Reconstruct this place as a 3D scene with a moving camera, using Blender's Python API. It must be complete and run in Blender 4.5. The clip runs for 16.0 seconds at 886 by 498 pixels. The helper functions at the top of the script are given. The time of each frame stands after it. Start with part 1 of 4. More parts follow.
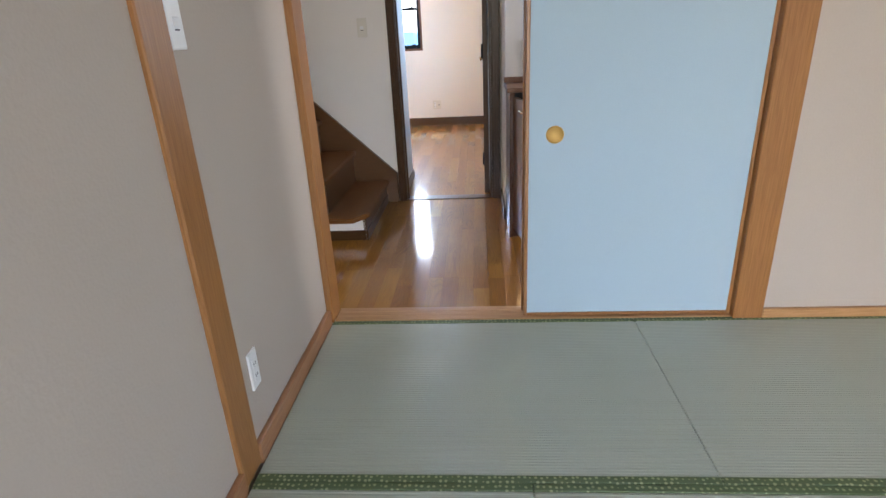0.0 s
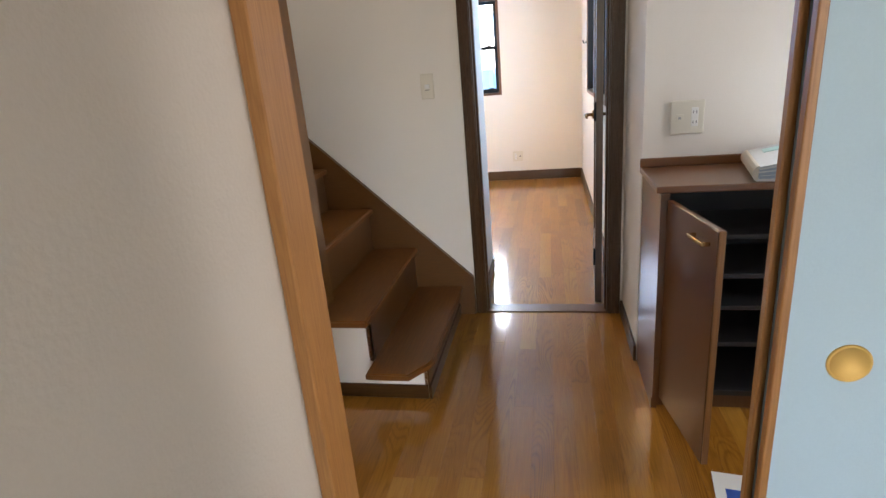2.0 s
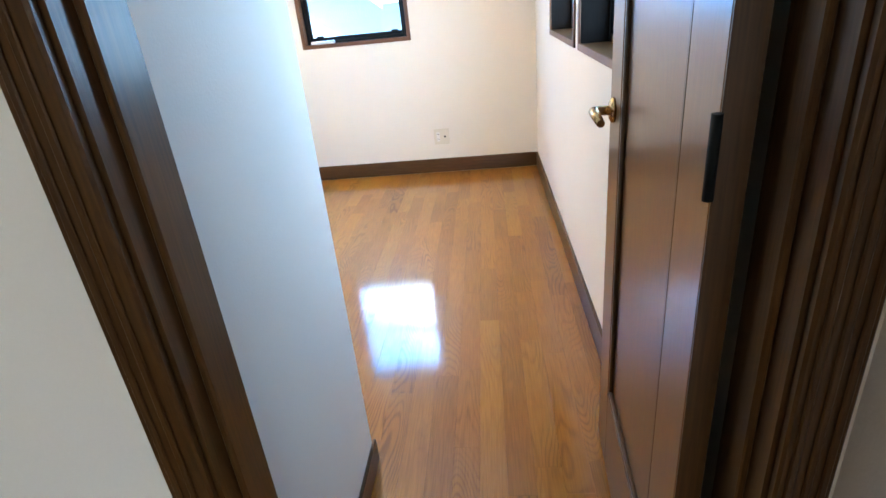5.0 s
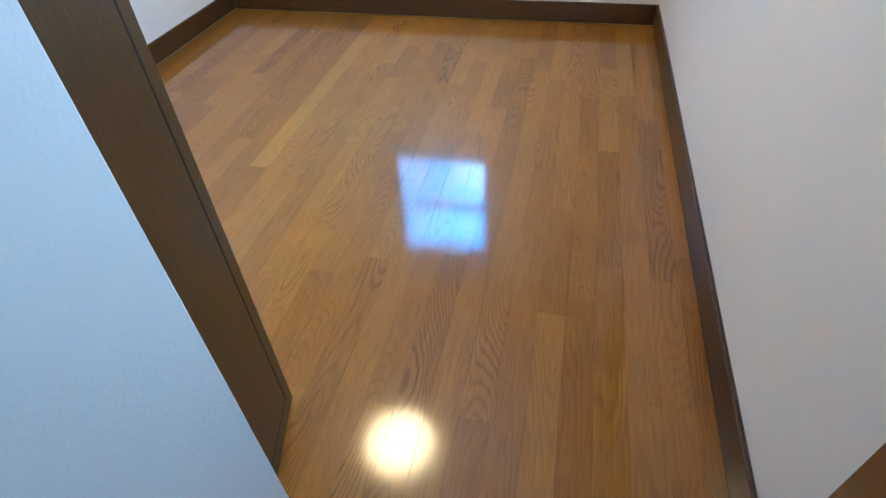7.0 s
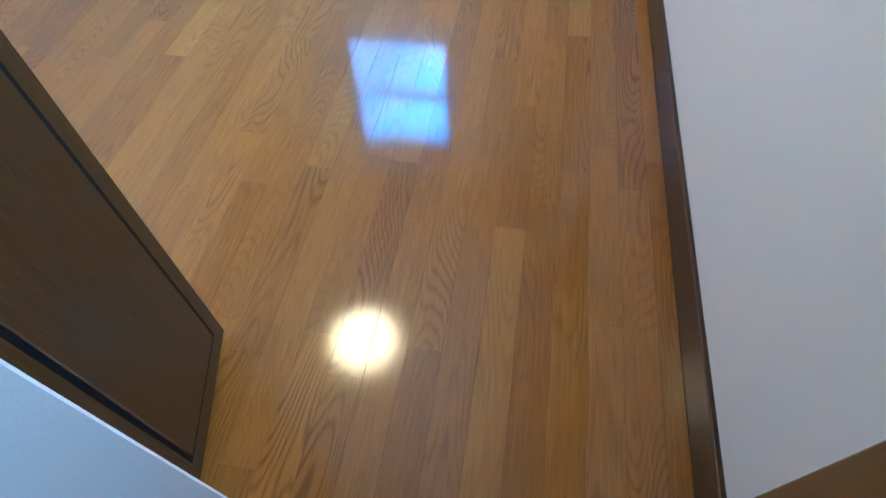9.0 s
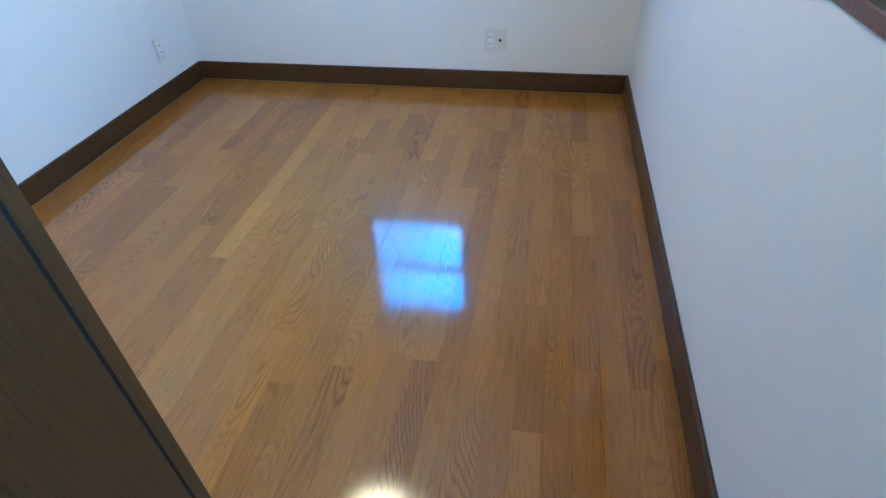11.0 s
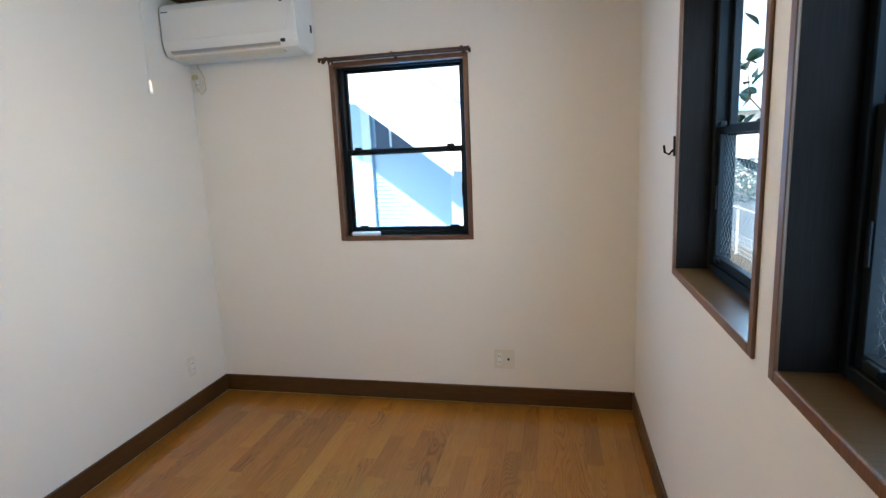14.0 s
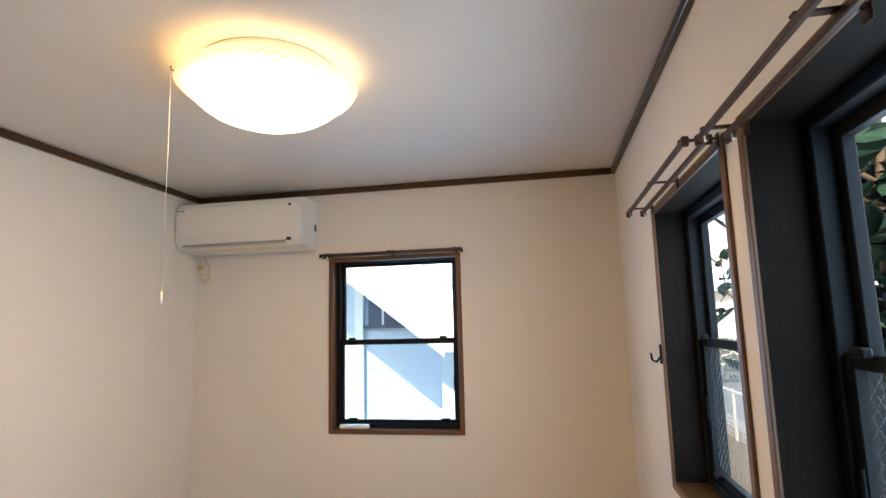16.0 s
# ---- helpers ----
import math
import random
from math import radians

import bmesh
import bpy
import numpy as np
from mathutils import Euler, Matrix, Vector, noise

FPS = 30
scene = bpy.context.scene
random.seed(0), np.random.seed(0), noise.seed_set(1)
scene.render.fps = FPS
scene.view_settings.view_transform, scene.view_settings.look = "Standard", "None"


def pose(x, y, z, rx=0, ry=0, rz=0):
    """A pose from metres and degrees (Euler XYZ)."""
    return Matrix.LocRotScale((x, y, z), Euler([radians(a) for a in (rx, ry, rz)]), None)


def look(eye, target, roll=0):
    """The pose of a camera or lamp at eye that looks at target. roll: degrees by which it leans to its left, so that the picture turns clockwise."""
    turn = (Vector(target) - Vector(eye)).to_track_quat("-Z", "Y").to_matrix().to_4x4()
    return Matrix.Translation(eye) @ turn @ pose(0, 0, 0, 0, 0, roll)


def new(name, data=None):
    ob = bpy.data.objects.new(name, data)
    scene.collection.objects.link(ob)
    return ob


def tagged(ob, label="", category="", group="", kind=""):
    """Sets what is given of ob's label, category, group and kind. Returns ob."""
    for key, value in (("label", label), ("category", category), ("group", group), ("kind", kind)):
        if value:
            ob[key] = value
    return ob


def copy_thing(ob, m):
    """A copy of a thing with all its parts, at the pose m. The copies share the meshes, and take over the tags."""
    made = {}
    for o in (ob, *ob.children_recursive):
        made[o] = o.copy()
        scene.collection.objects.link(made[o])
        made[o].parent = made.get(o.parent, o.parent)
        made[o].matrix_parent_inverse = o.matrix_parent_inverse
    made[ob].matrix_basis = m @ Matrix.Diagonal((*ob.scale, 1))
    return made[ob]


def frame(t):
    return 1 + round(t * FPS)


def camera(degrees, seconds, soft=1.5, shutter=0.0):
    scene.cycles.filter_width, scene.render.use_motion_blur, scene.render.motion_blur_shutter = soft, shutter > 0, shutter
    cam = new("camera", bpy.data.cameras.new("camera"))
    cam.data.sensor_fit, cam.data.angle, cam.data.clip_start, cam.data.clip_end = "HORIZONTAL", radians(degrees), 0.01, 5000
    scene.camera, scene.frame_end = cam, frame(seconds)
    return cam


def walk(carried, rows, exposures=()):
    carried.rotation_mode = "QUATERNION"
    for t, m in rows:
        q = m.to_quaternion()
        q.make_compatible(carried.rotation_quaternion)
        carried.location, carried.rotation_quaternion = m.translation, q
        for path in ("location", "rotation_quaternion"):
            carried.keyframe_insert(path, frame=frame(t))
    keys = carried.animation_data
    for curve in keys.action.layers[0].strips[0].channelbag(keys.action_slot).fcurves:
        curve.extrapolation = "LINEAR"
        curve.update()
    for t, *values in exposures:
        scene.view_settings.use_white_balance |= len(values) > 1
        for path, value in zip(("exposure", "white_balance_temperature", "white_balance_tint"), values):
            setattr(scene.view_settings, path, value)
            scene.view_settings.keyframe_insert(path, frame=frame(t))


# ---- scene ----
cam = camera(78.6, 16.0)
PATH = [
    (0, (-0.166, -3.834, 1.125), (-0.305, -1.979, 0.39), -2.8),
    (0.5, (-0.179, -3.558, 1.161), (-0.431, -1.721, 0.413), -3.1),
    (1, (-0.273, -3.254, 1.175), (-0.612, -1.433, 0.421), -3.2),
    (1.5, (-0.336, -2.989, 1.186), (-0.709, -1.168, 0.449), -4.0),
    (2, (-0.346, -2.662, 1.262), (-0.741, -0.804, 0.636), -5.0),
    (2.5, (-0.408, -2.313, 1.249), (-0.735, -0.419, 0.696), -4.7),
    (3, (-0.463, -1.967, 1.26), (-0.673, -0.055, 0.71), -4.2),
    (3.5, (-0.437, -1.594, 1.248), (-0.567, 0.32, 0.68), -4.2),
    (5.8, (-0.338, -0.056, 1.165), (-0.578, 1.648, 0.147), -6.1),
    (6, (-0.378, 0.006, 1.182), (-0.611, 1.682, 0.115), -4.7),
    (6.5, (-0.411, 0.258, 1.153), (-0.735, 1.823, -0.048), -3.7),
    (6.6, (-0.407, 0.309, 1.13), (-0.76, 1.854, -0.09), -4.0),
    (7, (-0.429, 0.432, 1.117), (-0.797, 1.857, -0.237), -3.0),
    (7.5, (-0.431, 0.546, 1.073), (-0.716, 1.83, -0.434), -1.5),
    (8, (-0.42, 0.576, 1.051), (-0.624, 1.715, -0.579), -0.3),
    (8.2, (-0.417, 0.585, 1.042), (-0.61, 1.664, -0.63), -0.7),
    (10.3, (-0.416, 0.595, 1.138), (-0.688, 1.958, -0.3), -2.0),
    (10.5, (-0.412, 0.611, 1.165), (-0.704, 2.012, -0.233), -2.5),
    (11, (-0.419, 0.626, 1.208), (-0.741, 2.149, -0.048), -2.5),
    (11.5, (-0.42, 0.626, 1.234), (-0.771, 2.254, 0.126), -2.5),
    (12, (-0.414, 0.629, 1.273), (-0.786, 2.335, 0.298), -2.6),
    (12.5, (-0.418, 0.635, 1.315), (-0.805, 2.412, 0.483), -2.4),
    (13, (-0.415, 0.627, 1.349), (-0.805, 2.465, 0.676), -2.1),
    (13.5, (-0.408, 0.625, 1.382), (-0.81, 2.515, 0.866), -2.3),
    (14, (-0.402, 0.63, 1.418), (-0.817, 2.556, 1.072), -2.5),
    (14.5, (-0.413, 0.615, 1.461), (-0.824, 2.564, 1.278), -2.6),
    (15, (-0.407, 0.601, 1.482), (-0.816, 2.559, 1.471), -2.3),
    (15.2, (-0.401, 0.609, 1.513), (-0.806, 2.567, 1.561), -2.2),
    (15.5, (-0.407, 0.589, 1.514), (-0.789, 2.538, 1.659), -2.0),
    (16, (-0.4, 0.585, 1.536), (-0.762, 2.532, 1.811), -1.5),
]
walk(cam, [(t, look(eye, target, roll)) for t, eye, target, roll in PATH],
     [(0.0, 3.42, 6600, 18), (1.5, 3.48, 7200, 18), (2.5, 3.68, 7200, 16), (3.7, 3.75, 6300, 10), (5.8, 3.5, 6500, 9), (6.6, 3.06, 5900, 7), (8.2, 3.15, 5600, 6),
      (10.3, 2.92, 4600, 2), (11.5, 2.78, 4800, 1), (12.5, 2.48, 5400, 2), (14.0, 2.4, 7000, 11), (16.0, 2.24, 9200, 21)])

# ---- world, sun, exposure ----
world = bpy.data.worlds.new("sky")
scene.world = world
world.use_nodes = True
wn, wl = world.node_tree.nodes, world.node_tree.links
sky = wn.new("ShaderNodeTexSky")
sky.sky_type = "NISHITA"
sky.sun_disc = False
sky.sun_elevation = radians(45)
sky.sun_rotation = radians(203)
wl.new(sky.outputs["Color"], wn["Background"].inputs["Color"])
wn["Background"].inputs["Strength"].default_value = 0.14
sun = new("sun", bpy.data.lights.new("sun", "SUN"))
sun.data.energy, sun.data.angle, sun.data.color = 2.5, radians(0.6), (1.0, 0.95, 0.88)
sun.matrix_world = look((-3, -7, 7.6), (0, 0, 0))

# fill lamp at a made-up, unseen garden window behind the tatami
garden = new("tatami_fill_light", bpy.data.lights.new("tatami_fill_light", "AREA"))
garden.data.shape, garden.data.size, garden.data.size_y = "RECTANGLE", 1.7, 1.9
garden.data.energy, garden.data.color = 1.35, (0.95, 0.97, 1.0)
garden.matrix_world = look((0.6, -4.74, 1.0), (0.6, 0, 0.9))

# fill lamp for daylight from an assumed, unseen entrance at the hall's end
entrance = new("entrance_fill_light", bpy.data.lights.new("entrance_fill_light", "AREA"))
entrance.data.shape, entrance.data.size, entrance.data.size_y = "RECTANGLE", 0.45, 1.8
entrance.data.energy, entrance.data.color, entrance.data.spread = 1.7, (0.92, 0.96, 1.0), radians(120)
entrance.matrix_world = look((2.06, -0.98, 1.1), (-0.8, -0.4, 0.9))


# sky light in the openings of the three room windows, put in as lamps
def opening_light(name, w, h, watts, colour, eye, target, spread=180):
    lt = new(name, bpy.data.lights.new(name, "AREA"))
    lt.data.shape, lt.data.size, lt.data.size_y = "RECTANGLE", w, h
    lt.data.energy, lt.data.color, lt.data.spread = watts, colour, radians(spread)
    lt.matrix_world = look(eye, target)


SKY = (0.33, 0.62, 1.0)
# back window: added lamps for floor reflections, blue sky high, glare and haze low
opening_light("window_light", 1.0, 1.0, 0.50, (0.0, 0.38, 1.0), (-1.235, 4.0, 1.85), (-1.235, 3.0, 0.80), 34)
opening_light("window_glare_lamp", 0.68, 0.86, 0.36, (0.90, 0.97, 1.0), (-1.235, 3.70, 1.43), (-1.235, 0.0, 0.10), 37)
# turned sideways to brighten the right wall
opening_light("window_light", 0.68, 0.86, 2.2, (0.08, 0.40, 1.0), (-1.235, 3.72, 1.43), (0.6, 1.2, 1.2))
opening_light("window_light", 0.70, 0.86, 3.7, SKY, (0.21, 2.22, 1.45), (-3, 2.22, 1.40))
opening_light("window_light", 0.70, 0.86, 2.9, SKY, (0.21, 1.31, 1.45), (-3, 1.31, 1.40))
opening_light("hall_window_light", 0.64, 0.72, 0.6, (0.80, 0.91, 1.0), (0.88, -0.37, 1.34), (0.6, -2.0, 0.0), 130)
# added fill lamps: neither a next room's daylight nor an upstairs light is seen
opening_light("hall_left_fill", 0.72, 1.8, 1.0, (0.85, 0.92, 1.0), (-2.66, -1.3, 1.02), (0, -1.3, 0.9))
opening_light("stairwell_fill", 1.1, 0.6, 0.35, (1.0, 0.95, 0.86), (-1.95, -0.34, 2.46), (-1.9, -0.34, 0))


# ---- materials ----
def material(name, colour, rough=0.6, metal=0.0, grain=0.0, scale=40.0, bump=0.0, stretch=(1, 1, 1), coat=0.0, second=None, stain=0.06, spec=0.5):
    """Principled surface: base colour varied at two scales, with fine relief."""
    m = bpy.data.materials.new(name)
    m.use_nodes = True
    n, l = m.node_tree.nodes, m.node_tree.links
    b = n["Principled BSDF"]
    b.inputs["Roughness"].default_value, b.inputs["Metallic"].default_value = rough, metal
    b.inputs["Coat Weight"].default_value, b.inputs["Coat Roughness"].default_value = coat, 0.12
    b.inputs["Specular IOR Level"].default_value = spec
    geo = n.new("ShaderNodeNewGeometry")
    mp = n.new("ShaderNodeMapping")
    mp.inputs["Scale"].default_value = stretch
    l.new(geo.outputs["Position"], mp.inputs["Vector"])
    fine = n.new("ShaderNodeTexNoise")
    fine.inputs["Scale"].default_value, fine.inputs["Detail"].default_value = scale, 5
    big = n.new("ShaderNodeTexNoise")
    big.inputs["Scale"].default_value, big.inputs["Detail"].default_value = 1.7, 3
    l.new(mp.outputs["Vector"], fine.inputs["Vector"])
    l.new(geo.outputs["Position"], big.inputs["Vector"])
    mix = n.new("ShaderNodeMix")
    mix.data_type = "RGBA"
    c2 = second or tuple(c * (1 - grain) for c in colour)
    mix.inputs["A"].default_value, mix.inputs["B"].default_value = (*colour, 1), (*c2, 1)
    l.new(fine.outputs["Fac"], mix.inputs["Factor"])
    tone = n.new("ShaderNodeMix")
    tone.data_type, tone.blend_type = "RGBA", "MULTIPLY"
    tone.inputs["B"].default_value = (1 - stain, 1 - stain * 1.1, 1 - stain * 1.3, 1)
    l.new(big.outputs["Fac"], tone.inputs["Factor"])
    l.new(mix.outputs["Result"], tone.inputs["A"])
    l.new(tone.outputs["Result"], b.inputs["Base Color"])
    if bump:
        bp = n.new("ShaderNodeBump")
        bp.inputs["Strength"].default_value, bp.inputs["Distance"].default_value = bump, 0.002
        l.new(fine.outputs["Fac"], bp.inputs["Height"])
        l.new(bp.outputs["Normal"], b.inputs["Normal"])
    return m


def oak(name, dark, light, rough=0.2, axis=1, coat=0.6, fine=1.0, var=0.5, ring=0.16, spec=0.5, polish=0.2, pore=1.0, ior=1.5):
    """Varnished wood: flowing growth rings, pores along the grain, each piece of its own tone."""
    m = bpy.data.materials.new(name)
    m.use_nodes = True
    n, l = m.node_tree.nodes, m.node_tree.links
    b = n["Principled BSDF"]
    b.inputs["Roughness"].default_value, b.inputs["Specular IOR Level"].default_value = rough, spec
    b.inputs["Coat Weight"].default_value, b.inputs["Coat Roughness"].default_value, b.inputs["Coat IOR"].default_value = coat, polish, ior
    geo, info = n.new("ShaderNodeNewGeometry"), n.new("ShaderNodeObjectInfo")
    shift = n.new("ShaderNodeVectorMath")
    shift.operation = "MULTIPLY_ADD"
    shift.inputs[1].default_value = (7.3, 3.1, 5.7)
    comb = n.new("ShaderNodeCombineXYZ")
    for k in ("X", "Y", "Z"):
        l.new(info.outputs["Random"], comb.inputs[k])
    l.new(comb.outputs["Vector"], shift.inputs[0])
    l.new(geo.outputs["Position"], shift.inputs[2])
    squeeze = [6.5 * fine] * 3
    squeeze[axis] = 1.0 * fine
    mp = n.new("ShaderNodeMapping")
    mp.inputs["Scale"].default_value = squeeze
    l.new(shift.outputs["Vector"], mp.inputs["Vector"])
    flow = n.new("ShaderNodeTexNoise")
    flow.inputs["Scale"].default_value, flow.inputs["Detail"].default_value = 0.9, 1.5
    l.new(mp.outputs["Vector"], flow.inputs["Vector"])
    rings = n.new("ShaderNodeMath")
    rings.operation = "MULTIPLY"
    rings.inputs[1].default_value = 290.0
    l.new(flow.outputs["Fac"], rings.inputs[0])
    wave = n.new("ShaderNodeMath")
    wave.operation = "SINE"
    l.new(rings.outputs[0], wave.inputs[0])
    mp2 = n.new("ShaderNodeMapping")
    sq2 = [260.0] * 3
    sq2[axis] = 9.0
    mp2.inputs["Scale"].default_value = sq2
    l.new(shift.outputs["Vector"], mp2.inputs["Vector"])
    pores = n.new("ShaderNodeTexNoise")
    pores.inputs["Scale"].default_value, pores.inputs["Detail"].default_value = 1.0, 3
    l.new(mp2.outputs["Vector"], pores.inputs["Vector"])
    a = n.new("ShaderNodeMath")
    a.operation = "MULTIPLY_ADD"
    a.inputs[1].default_value = -ring
    up, sharp, patch, gate = (n.new("ShaderNodeMath") for _ in range(4))
    up.operation, sharp.operation, gate.operation = "MULTIPLY_ADD", "POWER", "MULTIPLY"
    up.inputs[1].default_value, up.inputs[2].default_value, sharp.inputs[1].default_value = 0.5, 0.5, 3.0
    l.new(wave.outputs[0], up.inputs[0])
    l.new(up.outputs[0], sharp.inputs[0])
    cloud = n.new("ShaderNodeTexNoise")
    cloud.inputs["Scale"].default_value = 2.2
    l.new(shift.outputs["Vector"], cloud.inputs["Vector"])
    patch.operation, patch.use_clamp = "MULTIPLY_ADD", True
    patch.inputs[1].default_value, patch.inputs[2].default_value = 3.2, -1.2
    l.new(cloud.outputs["Fac"], patch.inputs[0])
    # some pieces show strong figure, others hardly any
    many, part_of, lift, own = (n.new("ShaderNodeMath") for _ in range(4))
    many.operation, part_of.operation, lift.operation, own.operation = "MULTIPLY", "FRACT", "MULTIPLY_ADD", "MULTIPLY"
    many.inputs[1].default_value, lift.inputs[1].default_value, lift.inputs[2].default_value = 17.3, 1.5, 0.2
    l.new(info.outputs["Random"], many.inputs[0])
    l.new(many.outputs[0], part_of.inputs[0])
    l.new(part_of.outputs[0], lift.inputs[0])
    l.new(patch.outputs[0], own.inputs[0])
    l.new(lift.outputs[0], own.inputs[1])
    l.new(sharp.outputs[0], gate.inputs[0])
    l.new(own.outputs[0], gate.inputs[1])
    l.new(gate.outputs[0], a.inputs[0])
    soft = n.new("ShaderNodeMath")
    soft.operation = "MULTIPLY_ADD"
    soft.inputs[1].default_value, soft.inputs[2].default_value = pore, 0.5 - 0.5 * pore
    l.new(pores.outputs["Fac"], soft.inputs[0])
    l.new(soft.outputs[0], a.inputs[2])
    tone = n.new("ShaderNodeMath")
    tone.operation = "MULTIPLY_ADD"
    tone.inputs[1].default_value, tone.inputs[2].default_value = var, -var / 2
    l.new(info.outputs["Random"], tone.inputs[0])
    both = n.new("ShaderNodeMath")
    both.operation = "ADD"
    l.new(a.outputs[0], both.inputs[0])
    l.new(tone.outputs[0], both.inputs[1])
    ramp = n.new("ShaderNodeValToRGB")
    ramp.color_ramp.elements[0].position, ramp.color_ramp.elements[1].position = 0.15, 0.85
    ramp.color_ramp.elements[0].color, ramp.color_ramp.elements[1].color = (*dark, 1), (*light, 1)
    l.new(both.outputs[0], ramp.inputs["Fac"])
    l.new(ramp.outputs["Color"], b.inputs["Base Color"])
    bp = n.new("ShaderNodeBump")
    bp.inputs["Strength"].default_value, bp.inputs["Distance"].default_value = 0.12, 0.0008
    l.new(a.outputs[0], bp.inputs["Height"])
    l.new(bp.outputs["Normal"], b.inputs["Normal"])
    return m


def woven(name, colour, second, pitch):
    """Rush matting: fine raised ribs across the mat."""
    m = material(name, colour, 0.38, grain=0.2, scale=90, second=second, stretch=(1, 6, 1), stain=0.12)
    n, l = m.node_tree.nodes, m.node_tree.links
    geo = n.new("ShaderNodeNewGeometry")
    wave = n.new("ShaderNodeTexWave")
    wave.bands_direction = "Y"
    wave.inputs["Scale"].default_value = 1 / pitch * 0.314
    wave.inputs["Distortion"].default_value = 0.3
    l.new(geo.outputs["Position"], wave.inputs["Vector"])
    bp = n.new("ShaderNodeBump")
    bp.inputs["Strength"].default_value, bp.inputs["Distance"].default_value = 0.9, 0.0018
    l.new(wave.outputs["Fac"], bp.inputs["Height"])
    l.new(bp.outputs["Normal"], n["Principled BSDF"].inputs["Normal"])
    return m


def brocade(name):
    """Green mat edging with small pale flower dots."""
    m = material(name, (0.10, 0.15, 0.05), 0.6, grain=0.3, scale=300)
    n, l = m.node_tree.nodes, m.node_tree.links
    geo = n.new("ShaderNodeNewGeometry")
    cells = n.new("ShaderNodeTexVoronoi")
    cells.inputs["Scale"].default_value, cells.inputs["Randomness"].default_value = 62, 0.35
    l.new(geo.outputs["Position"], cells.inputs["Vector"])
    ramp = n.new("ShaderNodeValToRGB")
    ramp.color_ramp.elements[0].position, ramp.color_ramp.elements[1].position = 0.22, 0.32
    ramp.color_ramp.elements[0].color, ramp.color_ramp.elements[1].color = (0.30, 0.34, 0.17, 1), (0.085, 0.125, 0.05, 1)
    l.new(cells.outputs["Distance"], ramp.inputs["Fac"])
    l.new(ramp.outputs["Color"], n["Principled BSDF"].inputs["Base Color"])
    return m


def glassy(name, rough=0.0):
    m = bpy.data.materials.new(name)
    m.use_nodes = True
    n, l = m.node_tree.nodes, m.node_tree.links
    clear, gloss, fres, mix = (n.new("ShaderNodeBsdfTransparent"), n.new("ShaderNodeBsdfGlossy"),
                               n.new("ShaderNodeLayerWeight"), n.new("ShaderNodeMixShader"))
    power, scale = n.new("ShaderNodeMath"), n.new("ShaderNodeMath")
    power.operation, scale.operation = "POWER", "MULTIPLY_ADD"
    power.inputs[1].default_value, scale.inputs[1].default_value, scale.inputs[2].default_value = 5.0, 0.9, 0.03
    clear.inputs["Color"].default_value = (0.94, 0.97, 0.97, 1)
    gloss.inputs["Roughness"].default_value = rough
    fres.inputs["Blend"].default_value = 0.5
    l.new(fres.outputs["Facing"], power.inputs[0])
    l.new(power.outputs[0], scale.inputs[0])
    l.new(scale.outputs[0], mix.inputs[0])
    l.new(clear.outputs[0], mix.inputs[1])
    l.new(gloss.outputs[0], mix.inputs[2])
    l.new(mix.outputs[0], n["Material Output"].inputs["Surface"])
    return m


def glow(name, colour, strength):
    m = bpy.data.materials.new(name)
    m.use_nodes = True
    b = m.node_tree.nodes["Principled BSDF"]
    b.inputs["Base Color"].default_value = (0.8, 0.75, 0.65, 1)
    b.inputs["Emission Color"].default_value = (*colour, 1)
    b.inputs["Emission Strength"].default_value = strength
    return m


def lamp_glass(name, colour, middle, edge, r0, r1):
    """Frosted glass lit from within: the tube behind it glows through most in the middle of the bowl."""
    m = glow(name, colour, middle)
    n, l = m.node_tree.nodes, m.node_tree.links
    tc, flat, dist, fall = n.new("ShaderNodeTexCoord"), n.new("ShaderNodeVectorMath"), n.new("ShaderNodeVectorMath"), n.new("ShaderNodeMapRange")
    flat.operation, dist.operation = "MULTIPLY", "LENGTH"
    flat.inputs[1].default_value = (1, 1, 0)
    fall.interpolation_type = "SMOOTHSTEP"
    for k, v in (("From Min", r0), ("From Max", r1), ("To Min", middle), ("To Max", edge)):
        fall.inputs[k].default_value = v
    l.new(tc.outputs["Object"], flat.inputs[0])
    l.new(flat.outputs["Vector"], dist.inputs[0])
    l.new(dist.outputs["Value"], fall.inputs["Value"])
    l.new(fall.outputs["Result"], n["Principled BSDF"].inputs["Emission Strength"])
    n["Principled BSDF"].inputs["Roughness"].default_value = 0.35
    return m


PAPER = material("wallpaper", (0.80, 0.76, 0.70), 0.75, grain=0.04, scale=210, bump=0.22, stain=0.04)
PLASTER = material("tatami_room_wallpaper", (0.47, 0.405, 0.34), 0.8, grain=0.05, scale=120, bump=0.4, stain=0.06)
CEIL = material("ceiling_paper", (0.78, 0.75, 0.70), 0.8, grain=0.04, scale=140, bump=0.4, stain=0.05)
OAK = oak("oak_strip", (0.16, 0.058, 0.008), (0.415, 0.179, 0.025), rough=0.4, var=0.22, coat=1.0, ring=0.24, spec=0.06, polish=0.10, pore=0.55, ior=1.56)
OAK_PALE = oak("oak_strip_pale", (0.205, 0.084, 0.012), (0.465, 0.215, 0.031), rough=0.4, var=0.22, coat=1.0, ring=0.24, spec=0.06, polish=0.10, pore=0.55, ior=1.56)
WALNUT = oak("dark_brown_wood", (0.033, 0.0145, 0.0045), (0.095, 0.043, 0.013), 0.32, axis=2, coat=0.22, fine=1.4, var=0.1, spec=0.3)
